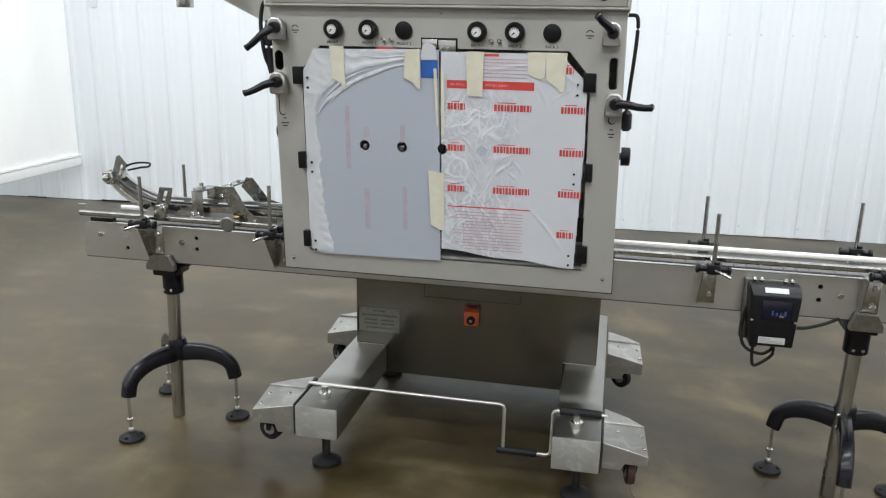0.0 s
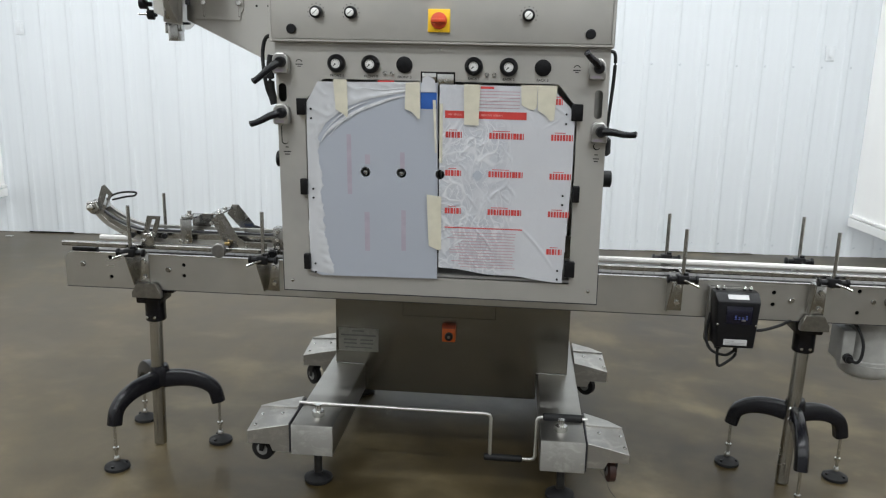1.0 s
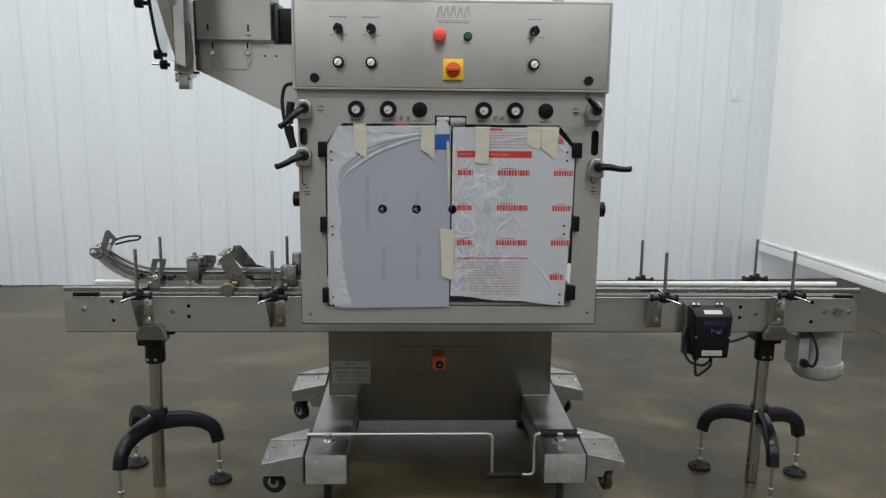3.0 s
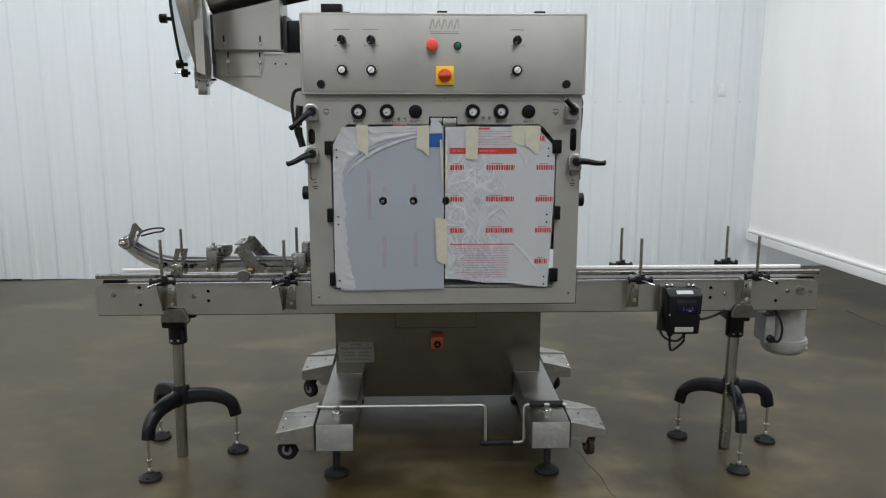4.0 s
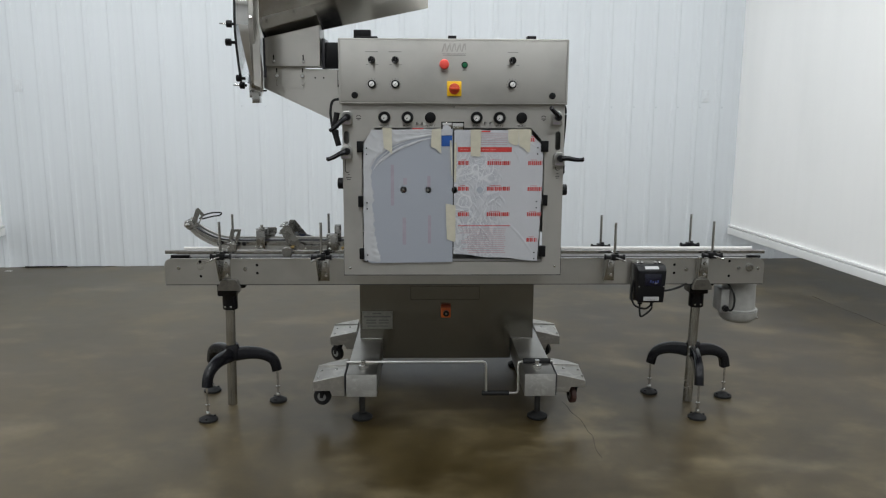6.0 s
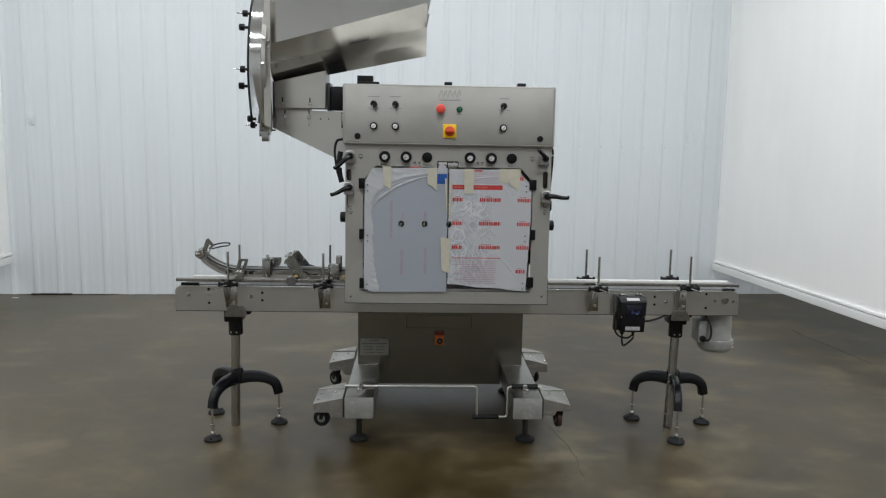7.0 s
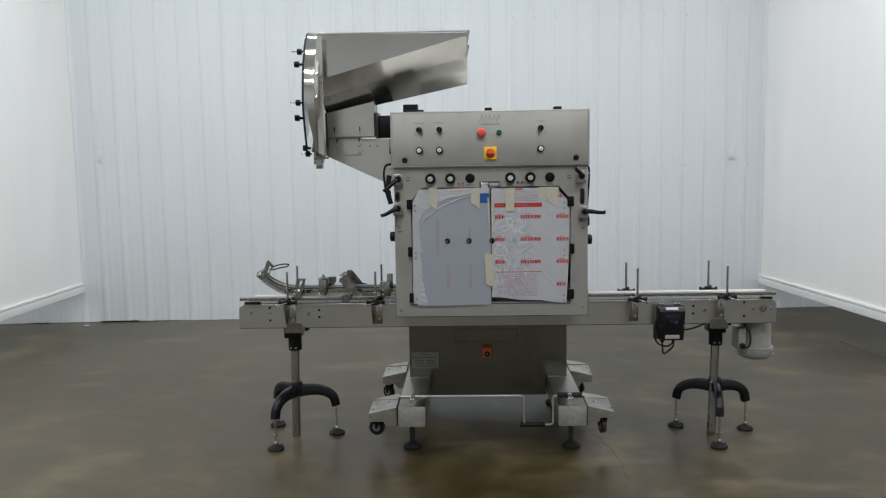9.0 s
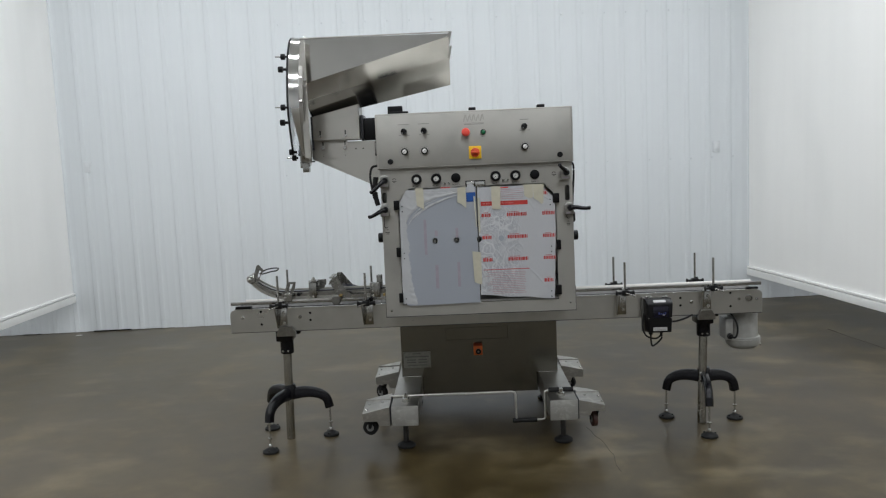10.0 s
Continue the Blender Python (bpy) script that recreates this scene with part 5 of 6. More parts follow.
    part("film_tab", prism([(-0.054, 1.441), (-0.006, 1.444), (-0.012, 1.478), (-0.030, 1.490), (-0.048, 1.484)], "xz", FACE - 0.0136, FACE - 0.0124), FILM, lt, "folded tab of film")


def cabinet():
    opening = [(-0.412, 0.862), (0.412, 0.862), (0.412, 1.405), (0.353, 1.474), (-0.353, 1.474), (-0.412, 1.405)]
    outer = [(-0.498, 0.802), (0.500, 0.802), (0.500, 1.5775), (-0.498, 1.5775)]
    holes = [opening, slot(-0.492, -0.467, 1.402, 1.458), slot(0.460, 0.484, 1.376, 1.460)]
    part("front_frame", ring_plate(outer, holes, FACE, FACE + 0.004), PANEL_STEEL, machine, "brushed stainless front frame")
    # dark strips paint the shadow line round the frame's lower edges
    rim = prism([(-0.4985, 0.7985), (0.5005, 0.7985), (0.5005, 0.8017), (-0.4985, 0.8017)], "xz", FACE - 0.0006, FACE + 0.004)
    box(0.5004, 0.5026, FACE - 0.0006, FACE + 0.004, 0.7985, 0.93, bm=rim)
    box(-0.5006, -0.4984, FACE - 0.0006, FACE + 0.004, 0.7985, 0.93, bm=rim)
    part("frame_edge_shade", rim, DARK_TRIM_AND_SHADE, machine, "front frame's edge, painted dark as its shadow line")
    inner = part("cabinet_lining", prism([(-0.480, 0.95), (0.482, 0.95), (0.482, 1.57), (-0.480, 1.57)], "xz", -0.03, -0.02), plain("lining", (0.52, 0.51, 0.48), 0.45), machine, "dark inside of the cabinet")
    for x in (-0.225, -0.113, 0.006, 0.121):
        part("spindle", lathe((x, -0.265, 1.08), (0, 0, 1), [(0, 0.018), (0.09, 0.018), (0.095, 0.010), (0.15, 0.010), (0.155, 0.020), (0.20, 0.020)], 16), ROD_STEEL, inner, "steel spindle")
    part("cross_tray", box(-0.47, 0.47, -0.346, -0.05, 0.866, 0.874), DARK_TRAY, machine, "dark tray inside the cabinet")
    yz = [(FACE + 0.0045, 0.802), (-0.012, 0.802), (-0.012, 0.965), (0.30, 0.965), (0.30, 0.80), (0.86, 0.80), (0.86, 1.5775), (FACE + 0.0045, 1.5775)]
    for sx, x in ((-1, -0.498), (1, 0.500)):
        side = part("side_panel", prism(yz, "yz", x, x - sx * 0.003), PANEL_STEEL, machine, "stainless side panel")
        kz, ky = (1.213, -0.235) if sx < 0 else (1.186, -0.255)
        part("side_knob", lathe((x, ky, kz), (sx, 0, 0), [(0, 0.010), (0.010, 0.010), (0.011, 0.026), (0.034, 0.026), (0.037, 0.020)], 18), BLACK_PLASTIC, side, "black hand knob")
    part("bottom_return", box(-0.490, 0.492, FACE + 0.0045, -0.02, 0.8025, 0.806), PANEL_STEEL, machine, "folded lower edge")
    part("back_panel", box(-0.49, 0.492, 0.855, 0.8595, 0.81, 1.577), PANEL_STEEL, machine)
    for x, z0, z1 in ((-0.478, 1.272, 1.334), (0.474, 1.284, 1.306)):
        gr = part("groove", prism(slot(x - 0.0105, x + 0.0105, z0, z1), "xz", FACE - 0.0007, FACE - 0.0001), DARK_SLOT, machine, "slot with a dark edge")
        part("slide", prism(slot(x - 0.0075, x + 0.0105, z0 + 0.003, z1), "xz", FACE - 0.0013, FACE - 0.0008), PANEL_STEEL, gr, "pale slide behind the slot")
    for x, z in ((-0.471, 0.834), (0.473, 0.842)):
        part("screw", lathe((x, FACE - 0.0003, z), (0, -1, 0), [(0, 0.006), (0.003, 0.005), (0.0045, 0.002)], 12), CHROME, machine)
    part("screw", lathe((0.002, FACE - 0.0003, 1.566), (0, -1, 0), [(0, 0.004), (0.004, 0.003)], 8), CHROME, machine)
    for i, (x, words) in enumerate(((-0.309, "FRONT 1"), (-0.206, "FRONT 2"), (-0.104, "FRONT 3"), (0.103, "BACK 1"), (0.206, "BACK 2"), (0.306, "BACK 3"))):
        gauge(x, 1.520, words, i in (2, 5))
    for x, z in ((-0.163, 1.494), (-0.141, 1.494), (0.142, 1.497), (0.164, 1.497)):
        part("air_fitting", lathe((x, FACE - 0.0003, z), (0, -1, 0), [(0, 0.006), (0.008, 0.006), (0.010, 0.004)], 10), CHROME, machine, "small bright air fitting")
    part("red_tag", box(-0.185, -0.135, FACE - 0.0036, FACE - 0.0026, 1.466, 1.4735), RED_PRINT, machine)
    lever_clamp(-0.476, 1.517, (-0.545, 1.462), [(-0.425, 1.530, 0.020, 0.004), (-0.425, 1.519, 0.022, 0.003), (-0.425, 1.509, 0.012, 0.003), (-0.434, 1.525, 0.003, 0.008), (-0.416, 1.525, 0.003, 0.008)])
    lever_clamp(-0.480, 1.366, (-0.561, 1.338), [(-0.472, 1.264, 0.010, 0.003), (-0.472, 1.250, 0.024, 0.003), (-0.472, 1.242, 0.016, 0.003)])
    lever_clamp(0.462, 1.519, (0.424, 1.568), [(0.405, 1.530, 0.020, 0.004), (0.405, 1.519, 0.022, 0.003), (0.405, 1.509, 0.012, 0.003), (0.396, 1.525, 0.003, 0.008), (0.414, 1.525, 0.003, 0.008)])
    lever_clamp(0.477, 1.337, (0.578, 1.341), [(0.474, 1.270, 0.010, 0.003), (0.474, 1.258, 0.018, 0.003), (0.474, 1.250, 0.012, 0.003)])
    # cables at the sides
    part("cable", tube(smooth_path([(-0.515, -0.30, 1.60), (-0.545, -0.29, 1.590), (-0.556, -0.29, 1.545), (-0.550, -0.30, 1.49), (-0.542, -0.30, 1.44), (-0.530, -0.29, 1.40)], 8), 0.006, 10), BLACK_RUBBER, machine, "black hanging cable")
    part("plug", tube(smooth_path([(-0.527, -0.29, 1.540), (-0.533, -0.29, 1.50), (-0.533, -0.29, 1.44), (-0.522, -0.29, 1.39)], 6), 0.013, 12), BLACK_RUBBER, machine, "black cable plug")
    part("cable", tube(smooth_path([(0.503, -0.20, 1.573), (0.528, -0.20, 1.565), (0.530, -0.20, 1.50), (0.522, -0.20, 1.38), (0.517, -0.20, 1.30)], 8), 0.0055, 10), BLACK_RUBBER, machine, "black hanging cable")
    part("plug", lathe((0.519, -0.20, 1.31), (0, 0, -1), [(0, 0.008), (0.008, 0.015), (0.05, 0.016), (0.058, 0.009)], 14), BLACK_PLASTIC, machine, "black cable plug")


def control_box():
    body = part("control_box", box(-0.509, 0.507, -0.374, 0.50, 1.578, 1.862, 0.006), PANEL_STEEL, machine, "brushed stainless control box")
    door = part("door", box(-0.4985, 0.4965, DOOR, -0.3745, 1.589, 1.852, 0.0025), PANEL_STEEL, body, "brushed stainless door")
    part("door_edge", ring_plate([(-0.5045, 1.5825), (0.5025, 1.5825), (0.5025, 1.8575), (-0.5045, 1.8575)], [[(-0.500, 1.5875), (0.498, 1.5875), (0.498, 1.8535), (-0.500, 1.8535)]], -0.3765, -0.3745), PANEL_STEEL, body)
    y = DOOR - 0.0003
    for i, x in enumerate((-0.362, -0.259, 0.258)):
        s = part("selector", lathe((x, y, 1.769), (0, -1, 0), [(0, 0.0155), (0.006, 0.0155), (0.008, 0.013), (0.018, 0.012)], 22), BLACK_PLASTIC, body, "black selector switch")
        t = 0.35 if i < 2 else -0.25
        part("grip", prism([(x - 0.004 - t * 0.006, 1.783), (x + 0.004 - t * 0.006, 1.783), (x + 0.004 + t * 0.006, 1.754), (x - 0.004 + t * 0.006, 1.754)], "xz", y - 0.032, y - 0.0185, 0.001), BLACK_PLASTIC, s)
        part("pointer", cyl((x - 0.006, y - 0.0186, 1.760), (x - 0.006, y - 0.0196, 1.760), 0.003, seg=8), LABEL_WHITE, s)
        q = bmesh.new()
        for mx, mz, mw in ((x, 1.804, 0.056 if i < 2 else 0.044), (x - 0.020, 1.749, 0.010), (x + 0.022, 1.749, 0.014)):
            box(mx - mw / 2, mx + mw / 2, y - 0.0005, y, mz - 0.0016, mz + 0.0016, bm=q)
        tagged(part("legend", q, INK_GREY, body), kind="stuff")
        d = part("speed_dial", lathe((x, y, 1.6655), (0, -1, 0), [(0, 0.0185), (0.012, 0.0178), (0.014, 0.0145)], 26), BLACK_PLASTIC, body, "black control knob with a bright cap")
        part("cap", lathe((x, y - 0.0132, 1.6655), (0, -1, 0), [(0, 0.0115), (0.008, 0.0112), (0.009, 0.0095)], 22), DIAL_WHITE, d, "bright cap")
        part("pointer", prism([(x - 0.0075, 1.6595), (x - 0.0055, 1.6580), (x + 0.0075, 1.6700), (x + 0.0062, 1.6722)], "xz", y - 0.0229, y - 0.0222), INK_GREY, d, "grey pointer line")
        k = bmesh.new()
        for j in range(9):
            a = radians(-30 + j * 30)
            box(x + 0.0245 * math.cos(a) - 0.0018, x + 0.0245 * math.cos(a) + 0.0018, y - 0.0005, y, 1.6655 + 0.0245 * math.sin(a) - 0.0018, 1.6655 + 0.0245 * math.sin(a) + 0.0018, bm=k)
        part("scale", k, INK_GREY, body)
    for x in (-0.438, 0.437):
        part("blanking_plug", lathe((x, y, 1.617), (0, -1, 0), [(0, 0.0145), (0.004, 0.0145), (0.006, 0.012)], 22), BLACK_PLASTIC, body, "round black plug")
    es = part("emergency_stop", lathe((-0.044, y, 1.751), (0, -1, 0), [(0, 0.014), (0.018, 0.014), (0.019, 0.021), (0.028, 0.0215), (0.034, 0.018), (0.037, 0.010)], 28), RED_KNOB, body, "red mushroom stop button")
    gb = part("start_button", lathe((0.046, y, 1.749), (0, -1, 0), [(0, 0.014), (0.007, 0.014), (0.0075, 0.011)], 24), BLACK_PLASTIC, body, "green push button in a black ring")
    part("lens", lathe((0.046, y - 0.0076, 1.749), (0, -1, 0), [(0, 0.0105), (0.005, 0.010), (0.006, 0.007)], 20), GREEN, gb, "green lens")
    ms = part("main_switch", box(-0.031, 0.033, y - 0.010, y, 1.614, 1.679, 0.002), YELLOW, body, "red rotary main switch on a yellow square")
    part("collar", lathe((0.001, y - 0.0102, 1.6465), (0, -1, 0), [(0, 0.024), (0.008, 0.023), (0.010, 0.020)], 26), RED_HANDLE, ms, "red round handle")
    part("handle", box(-0.020, 0.022, y - 0.036, y - 0.0205, 1.6405, 1.6525, 0.003), RED_HANDLE, ms, "red grip bar")
    q = bmesh.new()
    for mx, mz, mw, mh in ((0.046, 1.727, 0.020, 0.003), (-0.044, 1.722, 0.018, 0.003), (0.0, 1.791, 0.10, 0.003), (0.0, 1.797, 0.104, 0.0015)):
        box(mx - mw / 2, mx + mw / 2, y - 0.0005, y, mz - mh / 2, mz + mh / 2, bm=q)
    tagged(part("legend", q, INK_GREY, body), kind="stuff")
    q = bmesh.new()
    for i, x in enumerate((-0.046, -0.026, -0.004, 0.018, 0.040)):
        prism([(x - 0.010, 1.805), (x - 0.004, 1.805), (x + 0.006, 1.838 - 0.006 * (i % 2)), (x + 0.001, 1.841 - 0.006 * (i % 2))], "xz", y - 0.0005, y, bm=q)
        prism([(x + 0.004, 1.841), (x + 0.009, 1.841), (x + 0.012, 1.812), (x + 0.008, 1.812)], "xz", y - 0.0006, y - 0.0001, bm=q)
    part("emblem", q, EMBLEM, body, "plain grey zigzag emblem")
    # black fittings on the roof
    for x0, x1, h in ((-0.458, -0.348, 0.054), (-0.020, 0.034, 0.030), (0.350, 0.408, 0.030)):
        f = box(x0, x1, -0.16, -0.08, 1.8622, 1.8622 + h * 0.45, 0.003)
        box(x0, x0 + (x1 - x0) * 0.72, -0.15, -0.09, 1.8622 + h * 0.45, 1.8622 + h, 0.003, f)
        part("roof_fitting", f, BLACK_PLASTIC, body, "black fitting on the roof")


def feeder():
    """The cap feeder: an upright wheel in a polished drum, with a trough-shaped hopper behind it."""
    cz, R = 1.968, 0.352
    tilt = Matrix.Rotation(radians(5.0), 4, "Z") @ Matrix.Rotation(radians(1.6), 4, "Y")

    def lean(b):
        o = Vector((-0.93, 0, cz))
        for v in b.verts:
            # the drum draws in towards its outlet
            v.co.y *= 1 - 0.95 * max(0.0, cz - 0.07 - v.co.z)
            v.co = o + Vector((-0.008, 0, 0)) + tilt.to_3x3() @ (v.co - o)
        return b
    drum = hoop(0, cz, -0.972, -0.921, R - 0.004, R, -8, 188, 60)
    hoop(0, cz, -0.972, -0.966, R, R + 0.003, -8, 188, 60, drum)
    hoop(0, cz, -0.927, -0.921, R, R + 0.003, -8, 188, 60, drum)
    d = part("feeder_drum", lean(drum), MIRROR_STEEL, machine, "polished steel hood of the cap feeder")
    for a0, a1 in ((-57, -8.3), (188.3, 237)):
        skirt = hoop(0, cz, -0.970, -0.921, R - 0.004, R, a0, a1, 16)
        # it narrows downwards, away from the clear cover
        for v in skirt.verts:
            if v.co.x < -0.95:
                v.co.x += 0.040 * max(0.0, min(1.0, (cz - v.co.z) / (0.84 * R)))
        part("skirt", lean(skirt), SATIN_STEEL, d, "satin steel skirt")
    part("knob_block", lean(box(-0.940, -0.915, -0.13, -0.09, 1.650, 1.705, 0.003)), ROD_STEEL, d, "small steel block behind the knob")
    part("back_plate", lean(lathe((-0.9205, 0, cz), (1, 0, 0), [(0, R - 0.004), (0.020, R - 0.004)], 64)), PANEL_STEEL, d, "steel back plate")
    part("gasket", lean(hoop(0, cz, -0.980, -0.9740, R - 0.005, R + 0.001, -57, 237)), BLACK_RUBBER, d, "dark gasket")
    part("cover", lean(prism([(R * math.cos(radians(a)), cz + R * math.sin(radians(a))) for a in range(-57, 238, 5)], "yz", -0.984, -0.9805)), ACRYLIC, d, "clear plastic cover")
    part("cheek_plate", prism([(-0.893, 1.660), (-0.862, 1.648), (-0.860, 2.262), (-0.884, 2.268), (-0.896, 2.10)], "xz", -0.302, -0.297, 0.001), PANEL_STEEL, d, "upright stainless cheek plate")
    for dz, pin in ((0.218, True), (0.148, False), (-0.049, True), (-0.125, False), (-0.277, False), (-0.308, True)):
        yy = -math.sqrt(max(0.0, R * R - dz * dz)) + 0.012
        kx = -0.984 if dz > -0.2 else -0.958
        k = lathe((kx, yy, cz + dz), (-1, 0, 0), [(0, 0.007), (0.016, 0.007), (0.017, 0.016), (0.040, 0.016), (0.043, 0.012)] if not pin else [(0, 0.006), (0.008, 0.006), (0.009, 0.016), (0.030, 0.016), (0.033, 0.012)], 12)
        kn = part("clamp_knob", lean(k), BLACK_PLASTIC, d, "black ribbed clamp knob")
        if pin:
            part("stud", lean(cyl((kx - 0.034, yy, cz + dz), (kx - 0.061, yy, cz + dz), 0.003, seg=8)), CHROME, kn)
    for dz in (0.35, 0.10, -0.02):
        yy = -math.sqrt(max(0.0, R * R - dz * dz)) - 0.002
        part("edge_bolt", lean(lathe((-0.910, yy, cz + dz), (0, -1, 0.3), [(0, 0.008), (0.010, 0.007)], 8)), CHROME, d)
    # outlet under the drum
    n = box(-0.952, -0.918, -0.075, -0.02, 1.580, 1.64, 0.002)
    box(-0.965, -0.950, -0.07, -0.03, 1.605, 1.64, 0.002, n)
    box(-0.928, -0.912, -0.07, -0.03, 1.612, 1.645, 0.002, n)
    part("outlet", n, ROD_STEEL, machine, "small steel cap outlet")
    part("outlet_plate", prism([(-0.962, 1.642), (-0.898, 1.630), (-0.892, 1.70), (-0.900, 1.80), (-0.930, 1.86), (-0.955, 1.72)], "xz", -0.085, -0.079), PANEL_STEEL, machine, "steel outlet plate")
    part("outlet_foot", box(-0.915, -0.885, -0.06, -0.04, 1.634, 1.642, 0.002), BLACK_PLASTIC, machine)

    # hopper trough
    def section(x, pts):
        back = [(0.04 - (y - 0.04), z) for y, z in reversed(pts)]
        return [(x, y, z) for y, z in pts + back]
    s0 = section(-0.897, [(-0.225, 2.281), (-0.225, 2.047), (-0.141, 1.966), (-0.052, 1.905), (0.036, 1.872)])
    s1 = section(-0.112, [(-0.225, 2.276), (-0.225, 2.262), (-0.123, 2.163), (-0.026, 2.103), (0.036, 2.034)])
    b = bmesh.new()
    steps = [s0] + [[tuple(a + (c - a) * t for a, c in zip(p, q)) for p, q in zip(s0, s1)] for t in (0.33, 0.66)] + [s1]

    def shrink(s):
        return [(x, 0.04 + (y - 0.04) * 0.984, z + 0.0035 * (0 if i in (0, len(s) - 1) else 1)) for i, (x, y, z) in enumerate(s)]
    out = [[b.verts.new(p) for p in s] for s in steps]
    inn = [[b.verts.new(p) for p in shrink(s)] for s in steps]
    m = len(s0)
    for g, flip in ((out, False), (inn, True)):
        for p, q in zip(g, g[1:]):
            for i in range(m - 1):
                f = (p[i], p[i + 1], q[i + 1], q[i])
                b.faces.new(f[::-1] if flip else f)
    for k in range(len(out) - 1):
        for i in (0, m - 1):
            b.faces.new((out[k][i], out[k + 1][i], inn[k + 1][i], inn[k][i]))
    for k in (0, len(out) - 1):
        for i in range(m - 1):
            b.faces.new((out[k][i], out[k][i + 1], inn[k][i + 1], inn[k][i]))
    hop = part("hopper", b, HOPPER_STEEL, machine, "polished stainless hopper trough", crisp=3)
    part("rim", box(-0.896, -0.112, -0.228, -0.219, 2.2805, 2.287, 0.001), PANEL_STEEL, hop, "folded rim")
    part("rim", box(-0.896, -0.112, 0.299, 0.308, 2.2805, 2.287, 0.001), PANEL_STEEL, hop)
    part("lip", prism([(-0.112, 2.286), (-0.094, 2.287), (-0.112, 2.20)], "xz", -0.227, -0.2235), HOPPER_STEEL, hop, "bent end lip")
    part("lip", prism([(-0.112, 2.286), (-0.094, 2.287), (-0.112, 2.20)], "xz", 0.3035, 0.307), HOPPER_STEEL, hop)
    for z in (2.06, 2.03):
        part("bolt", lathe((-0.868, -0.303, z), (0, -1, 0), [(0, 0.007), (0.012, 0.006)], 8), CHROME, hop)

    # support box, bracket and gusset
    sup = part("feeder_support", prism([(-0.886, 1.752), (-0.626, 1.752), (-0.626, 1.944), (-0.886, 1.884)], "xz", -0.060, 0.13, 0.002), PANEL_STEEL, machine, "stainless support box")
    part("joint_strip", box(-0.897, -0.8865, -0.05, 0.12, 1.70, 1.885), DARK_TRIM_AND_SHADE, sup, "dark joint")
    for x in (-0.846, -0.706):
        part("slot", prism(slot(x - 0.003, x + 0.003, 1.778, 1.806), "xz", -0.0612, -0.0602), DARK_SLOT, sup)
        hex_bolt(x + 0.001, -0.0605, 1.775, 0.008, sup)
    pl = part("slide_plate", prism([(-0.884, 1.653), (-0.712, 1.653), (-0.708, 1.678), (-0.700, 1.684), (-0.700, 1.7515), (-0.884, 1.7515)], "xz", -0.0385, -0.034), PANEL_STEEL, machine, "slotted stainless slide plate")
    for x in (-0.837, -0.714):
        sl = part("slot", prism(slot(x - 0.003, x + 0.003, 1.662, 1.745), "xz", -0.0396, -0.0387), DARK_SLOT, pl)
        part("backing", prism(slot(x - 0.0022, x + 0.003, 1.664, 1.725), "xz", -0.0401, -0.0397), PANEL_STEEL, sl, "pale metal behind the slot")
        hex_bolt(x, -0.0402, 1.708, 0.010, pl)
    gus = part("gusset", prism([(-0.900, 1.650), (-0.499, 1.462), (-0.499, 1.738), (-0.900, 1.745)], "xz", -0.033, -0.029), PANEL_STEEL, machine, "triangular stainless gusset")
    for x in (-0.655, -0.614):
        part("hole", cyl((x, -0.0335, 1.700), (x, -0.0342, 1.700), 0.004, seg=10), DARK_SLOT, gus)
    part("drive_block", box(-0.622, -0.608, -0.02, 0.12, 1.742, 1.885, 0.002), DARK_TRIM_AND_SHADE, machine, "dark mounting flange")
    part("feeder_motor", box(-0.607, -0.5095, -0.012, 0.10, 1.745, 1.868, 0.006), BLACK_PLASTIC, machine, "black feeder motor")
    rel = part("cable_entry", box(-0.545, -0.5095, -0.075, -0.045, 1.655, 1.735, 0.003), DARK_CAST, machine, "small steel cable entry box")
    part("entry_label", box(-0.540, -0.518, -0.0762, -0.0752, 1.690, 1.725), LABEL_WHITE, rel, "pale label")
    part("cap", box(-0.543, -0.512, -0.0765, -0.0752, 1.655, 1.668), BLACK_PLASTIC, rel)
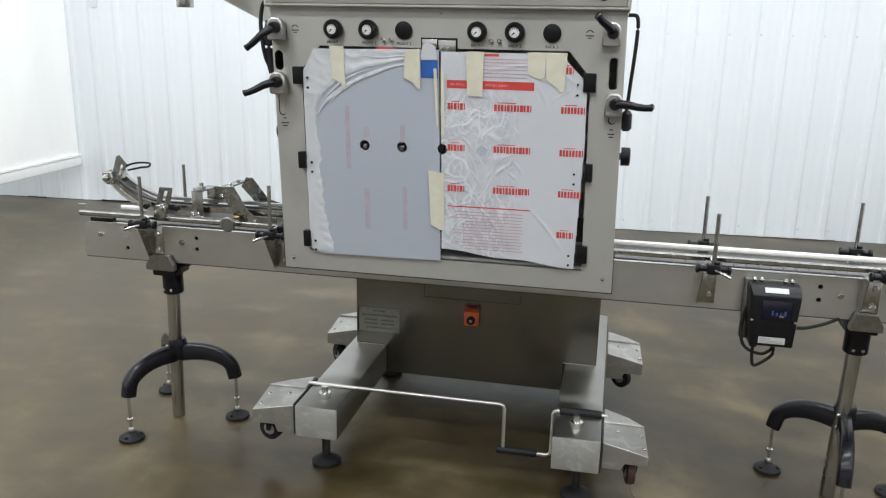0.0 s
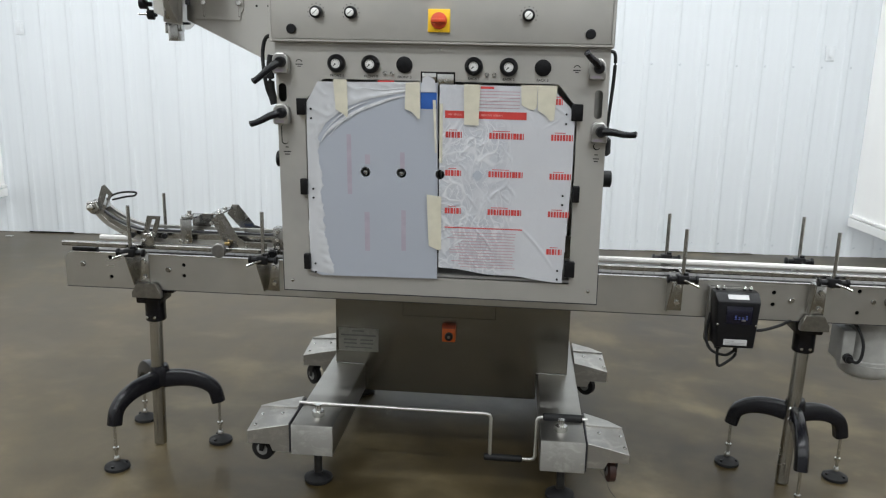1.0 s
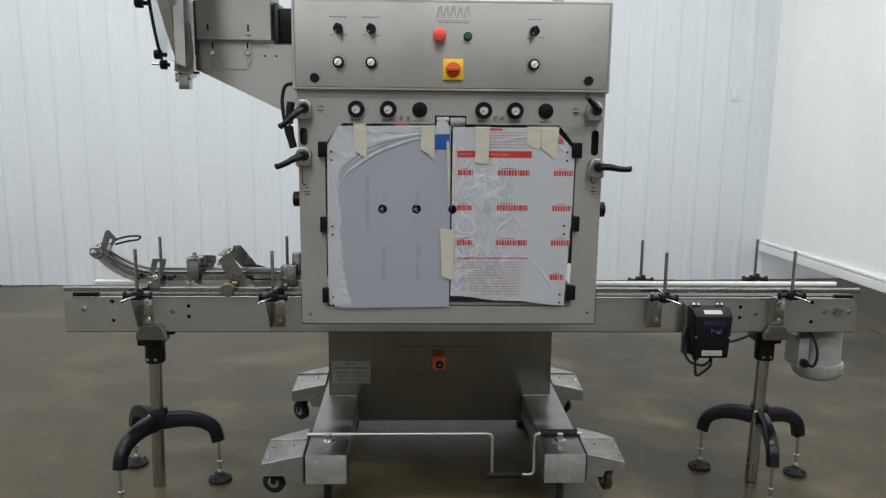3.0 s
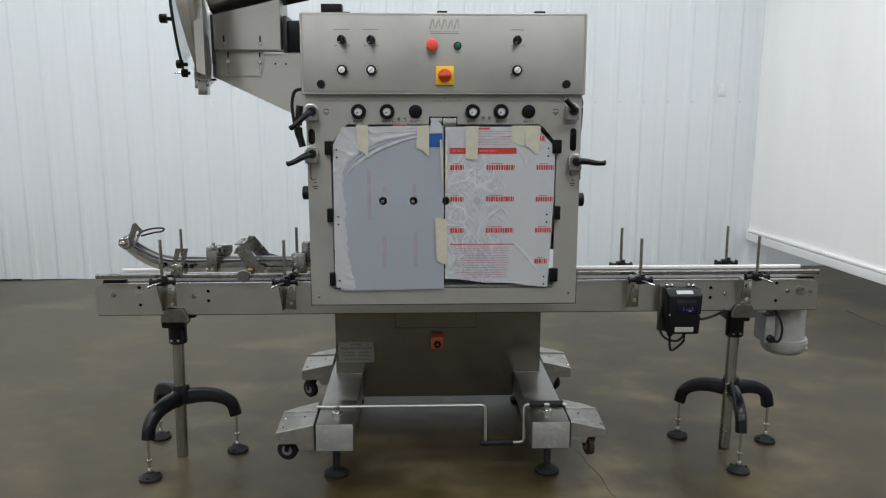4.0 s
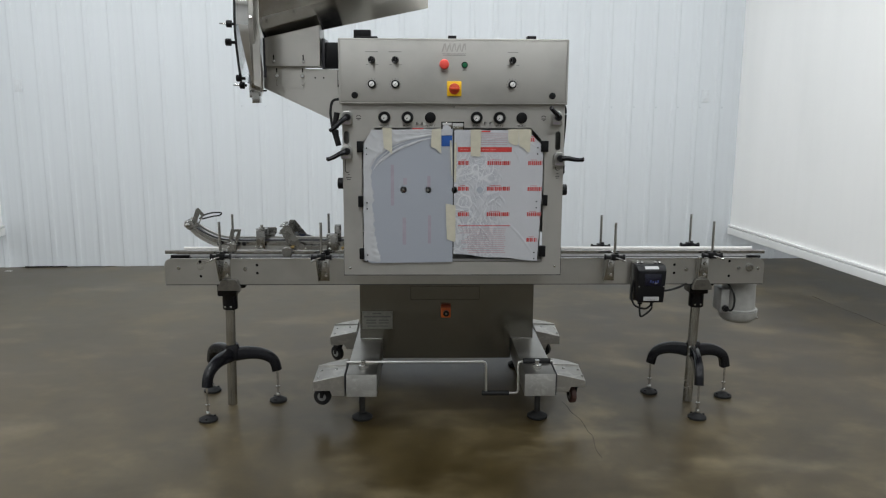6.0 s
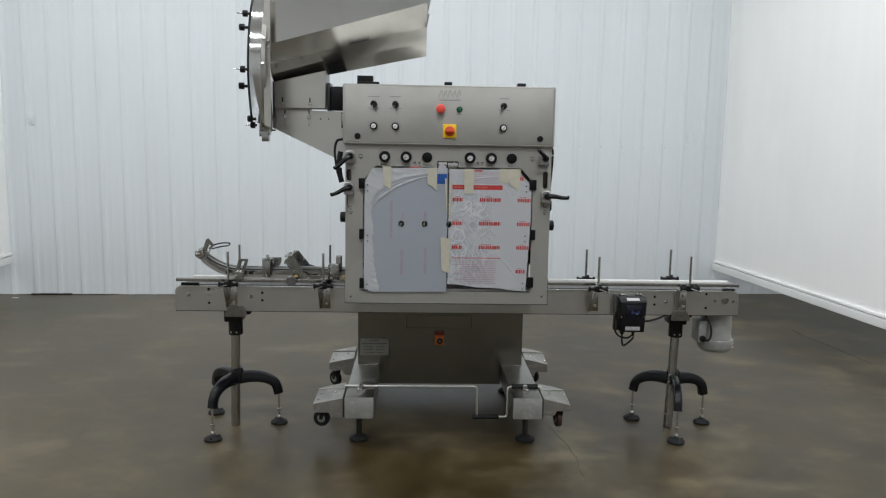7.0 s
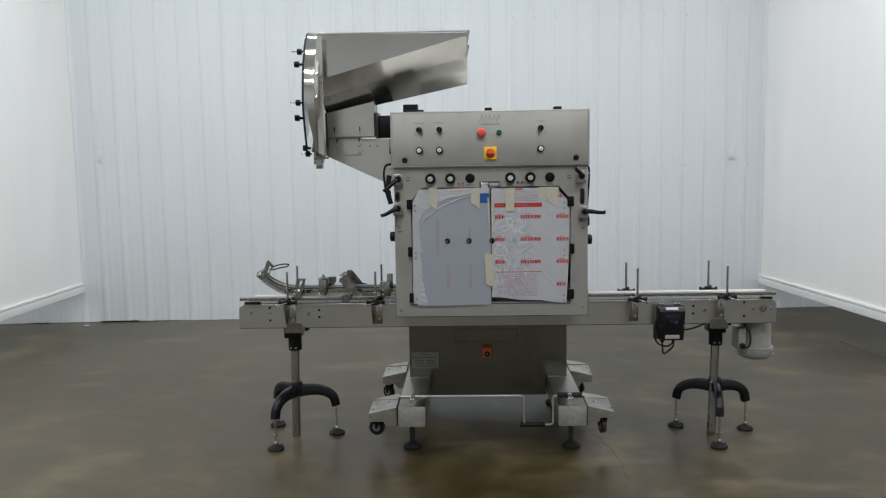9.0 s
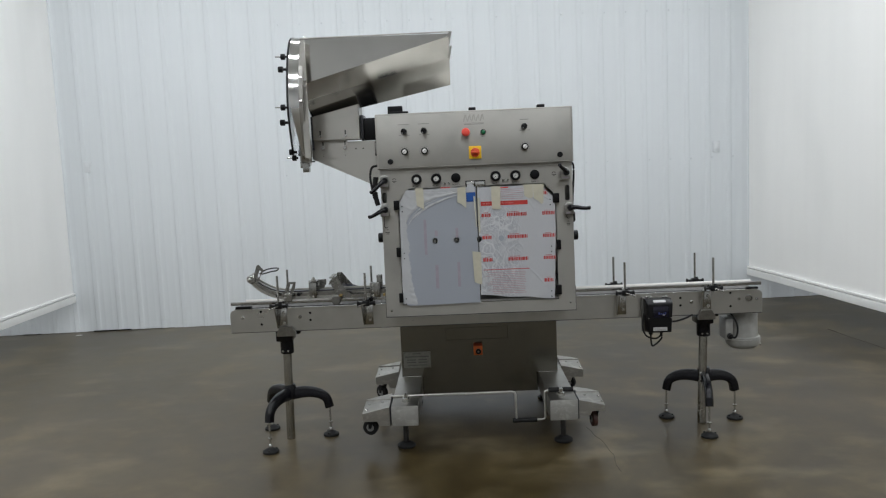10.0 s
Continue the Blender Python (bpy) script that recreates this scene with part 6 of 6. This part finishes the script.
    part("wire", tube(smooth_path([(-0.525, -0.06, 1.655), (-0.532, -0.065, 1.63), (-0.526, -0.065, 1.608), (-0.512, -0.06, 1.604)], 6), 0.0022, 8), ROD_STEEL, machine, "thin grey wire")


PLATE_INK = plain("plate_ink", (0.11, 0.11, 0.10), 0.5)
EMBLEM = steel("emblem_grey", (0.385, 0.375, 0.35), 0.42, (3, 3, 120), 0.0, 0.03, 0.95)
HUB_GREY = plain("hub_grey", (0.20, 0.20, 0.195), 0.4)
DIAL_WHITE = plain("dial_white", (0.70, 0.70, 0.68), 0.22, 0, 0.05, 80)
DARK_STEM = plain("dark_stem", (0.06, 0.06, 0.06), 0.4, 0.8)
DARK_TRAY = plain("grey_tray", (0.26, 0.26, 0.25), 0.4)
base()
RAKED.append("front")
cabinet()
guards()
RAKED.clear()
control_box()
feeder()


# ---- the crank that lies across the base ----
BRIGHT_ROD, _t, _b = material("bright_rod", (0.60, 0.59, 0.56), 0.42, 1.0)


def crank():
    e = thing("hand_crank", (0, -0.06, 0.272), "bent steel crank with black grips lying across base beams", "crank")
    z, lo, y = 0.2795, 0.113, -0.06
    pts = [(-0.530, y, z), (0.168, y, z), (0.181, y, z - 0.004), (0.186, y, z - 0.016), (0.187, y - 0.01, lo + 0.014), (0.190, y - 0.01, lo + 0.003), (0.200, y - 0.01, lo), (0.335, y - 0.01, lo), (0.348, y - 0.01, lo + 0.004), (0.353, y - 0.01, lo + 0.016), (0.354, y, z - 0.014), (0.358, y, z - 0.004), (0.368, y, z), (0.535, y, z)]
    part("rod", tube(pts, 0.0065, 12, up=(0, 1, 0)), BRIGHT_ROD, e, "bright bent rod")
    part("grip", lathe((0.165, y - 0.01, lo), (1, 0, 0), [(0, 0.010), (0.004, 0.013), (0.137, 0.013), (0.141, 0.010)], 18), BLACK_RUBBER, e, "black grip")
    part("grip", lathe((0.375, y, z + 0.0015), (1, 0, 0), [(0, 0.010), (0.004, 0.0145), (0.137, 0.0145), (0.141, 0.010)], 18), BLACK_RUBBER, e, "black grip")


crank()
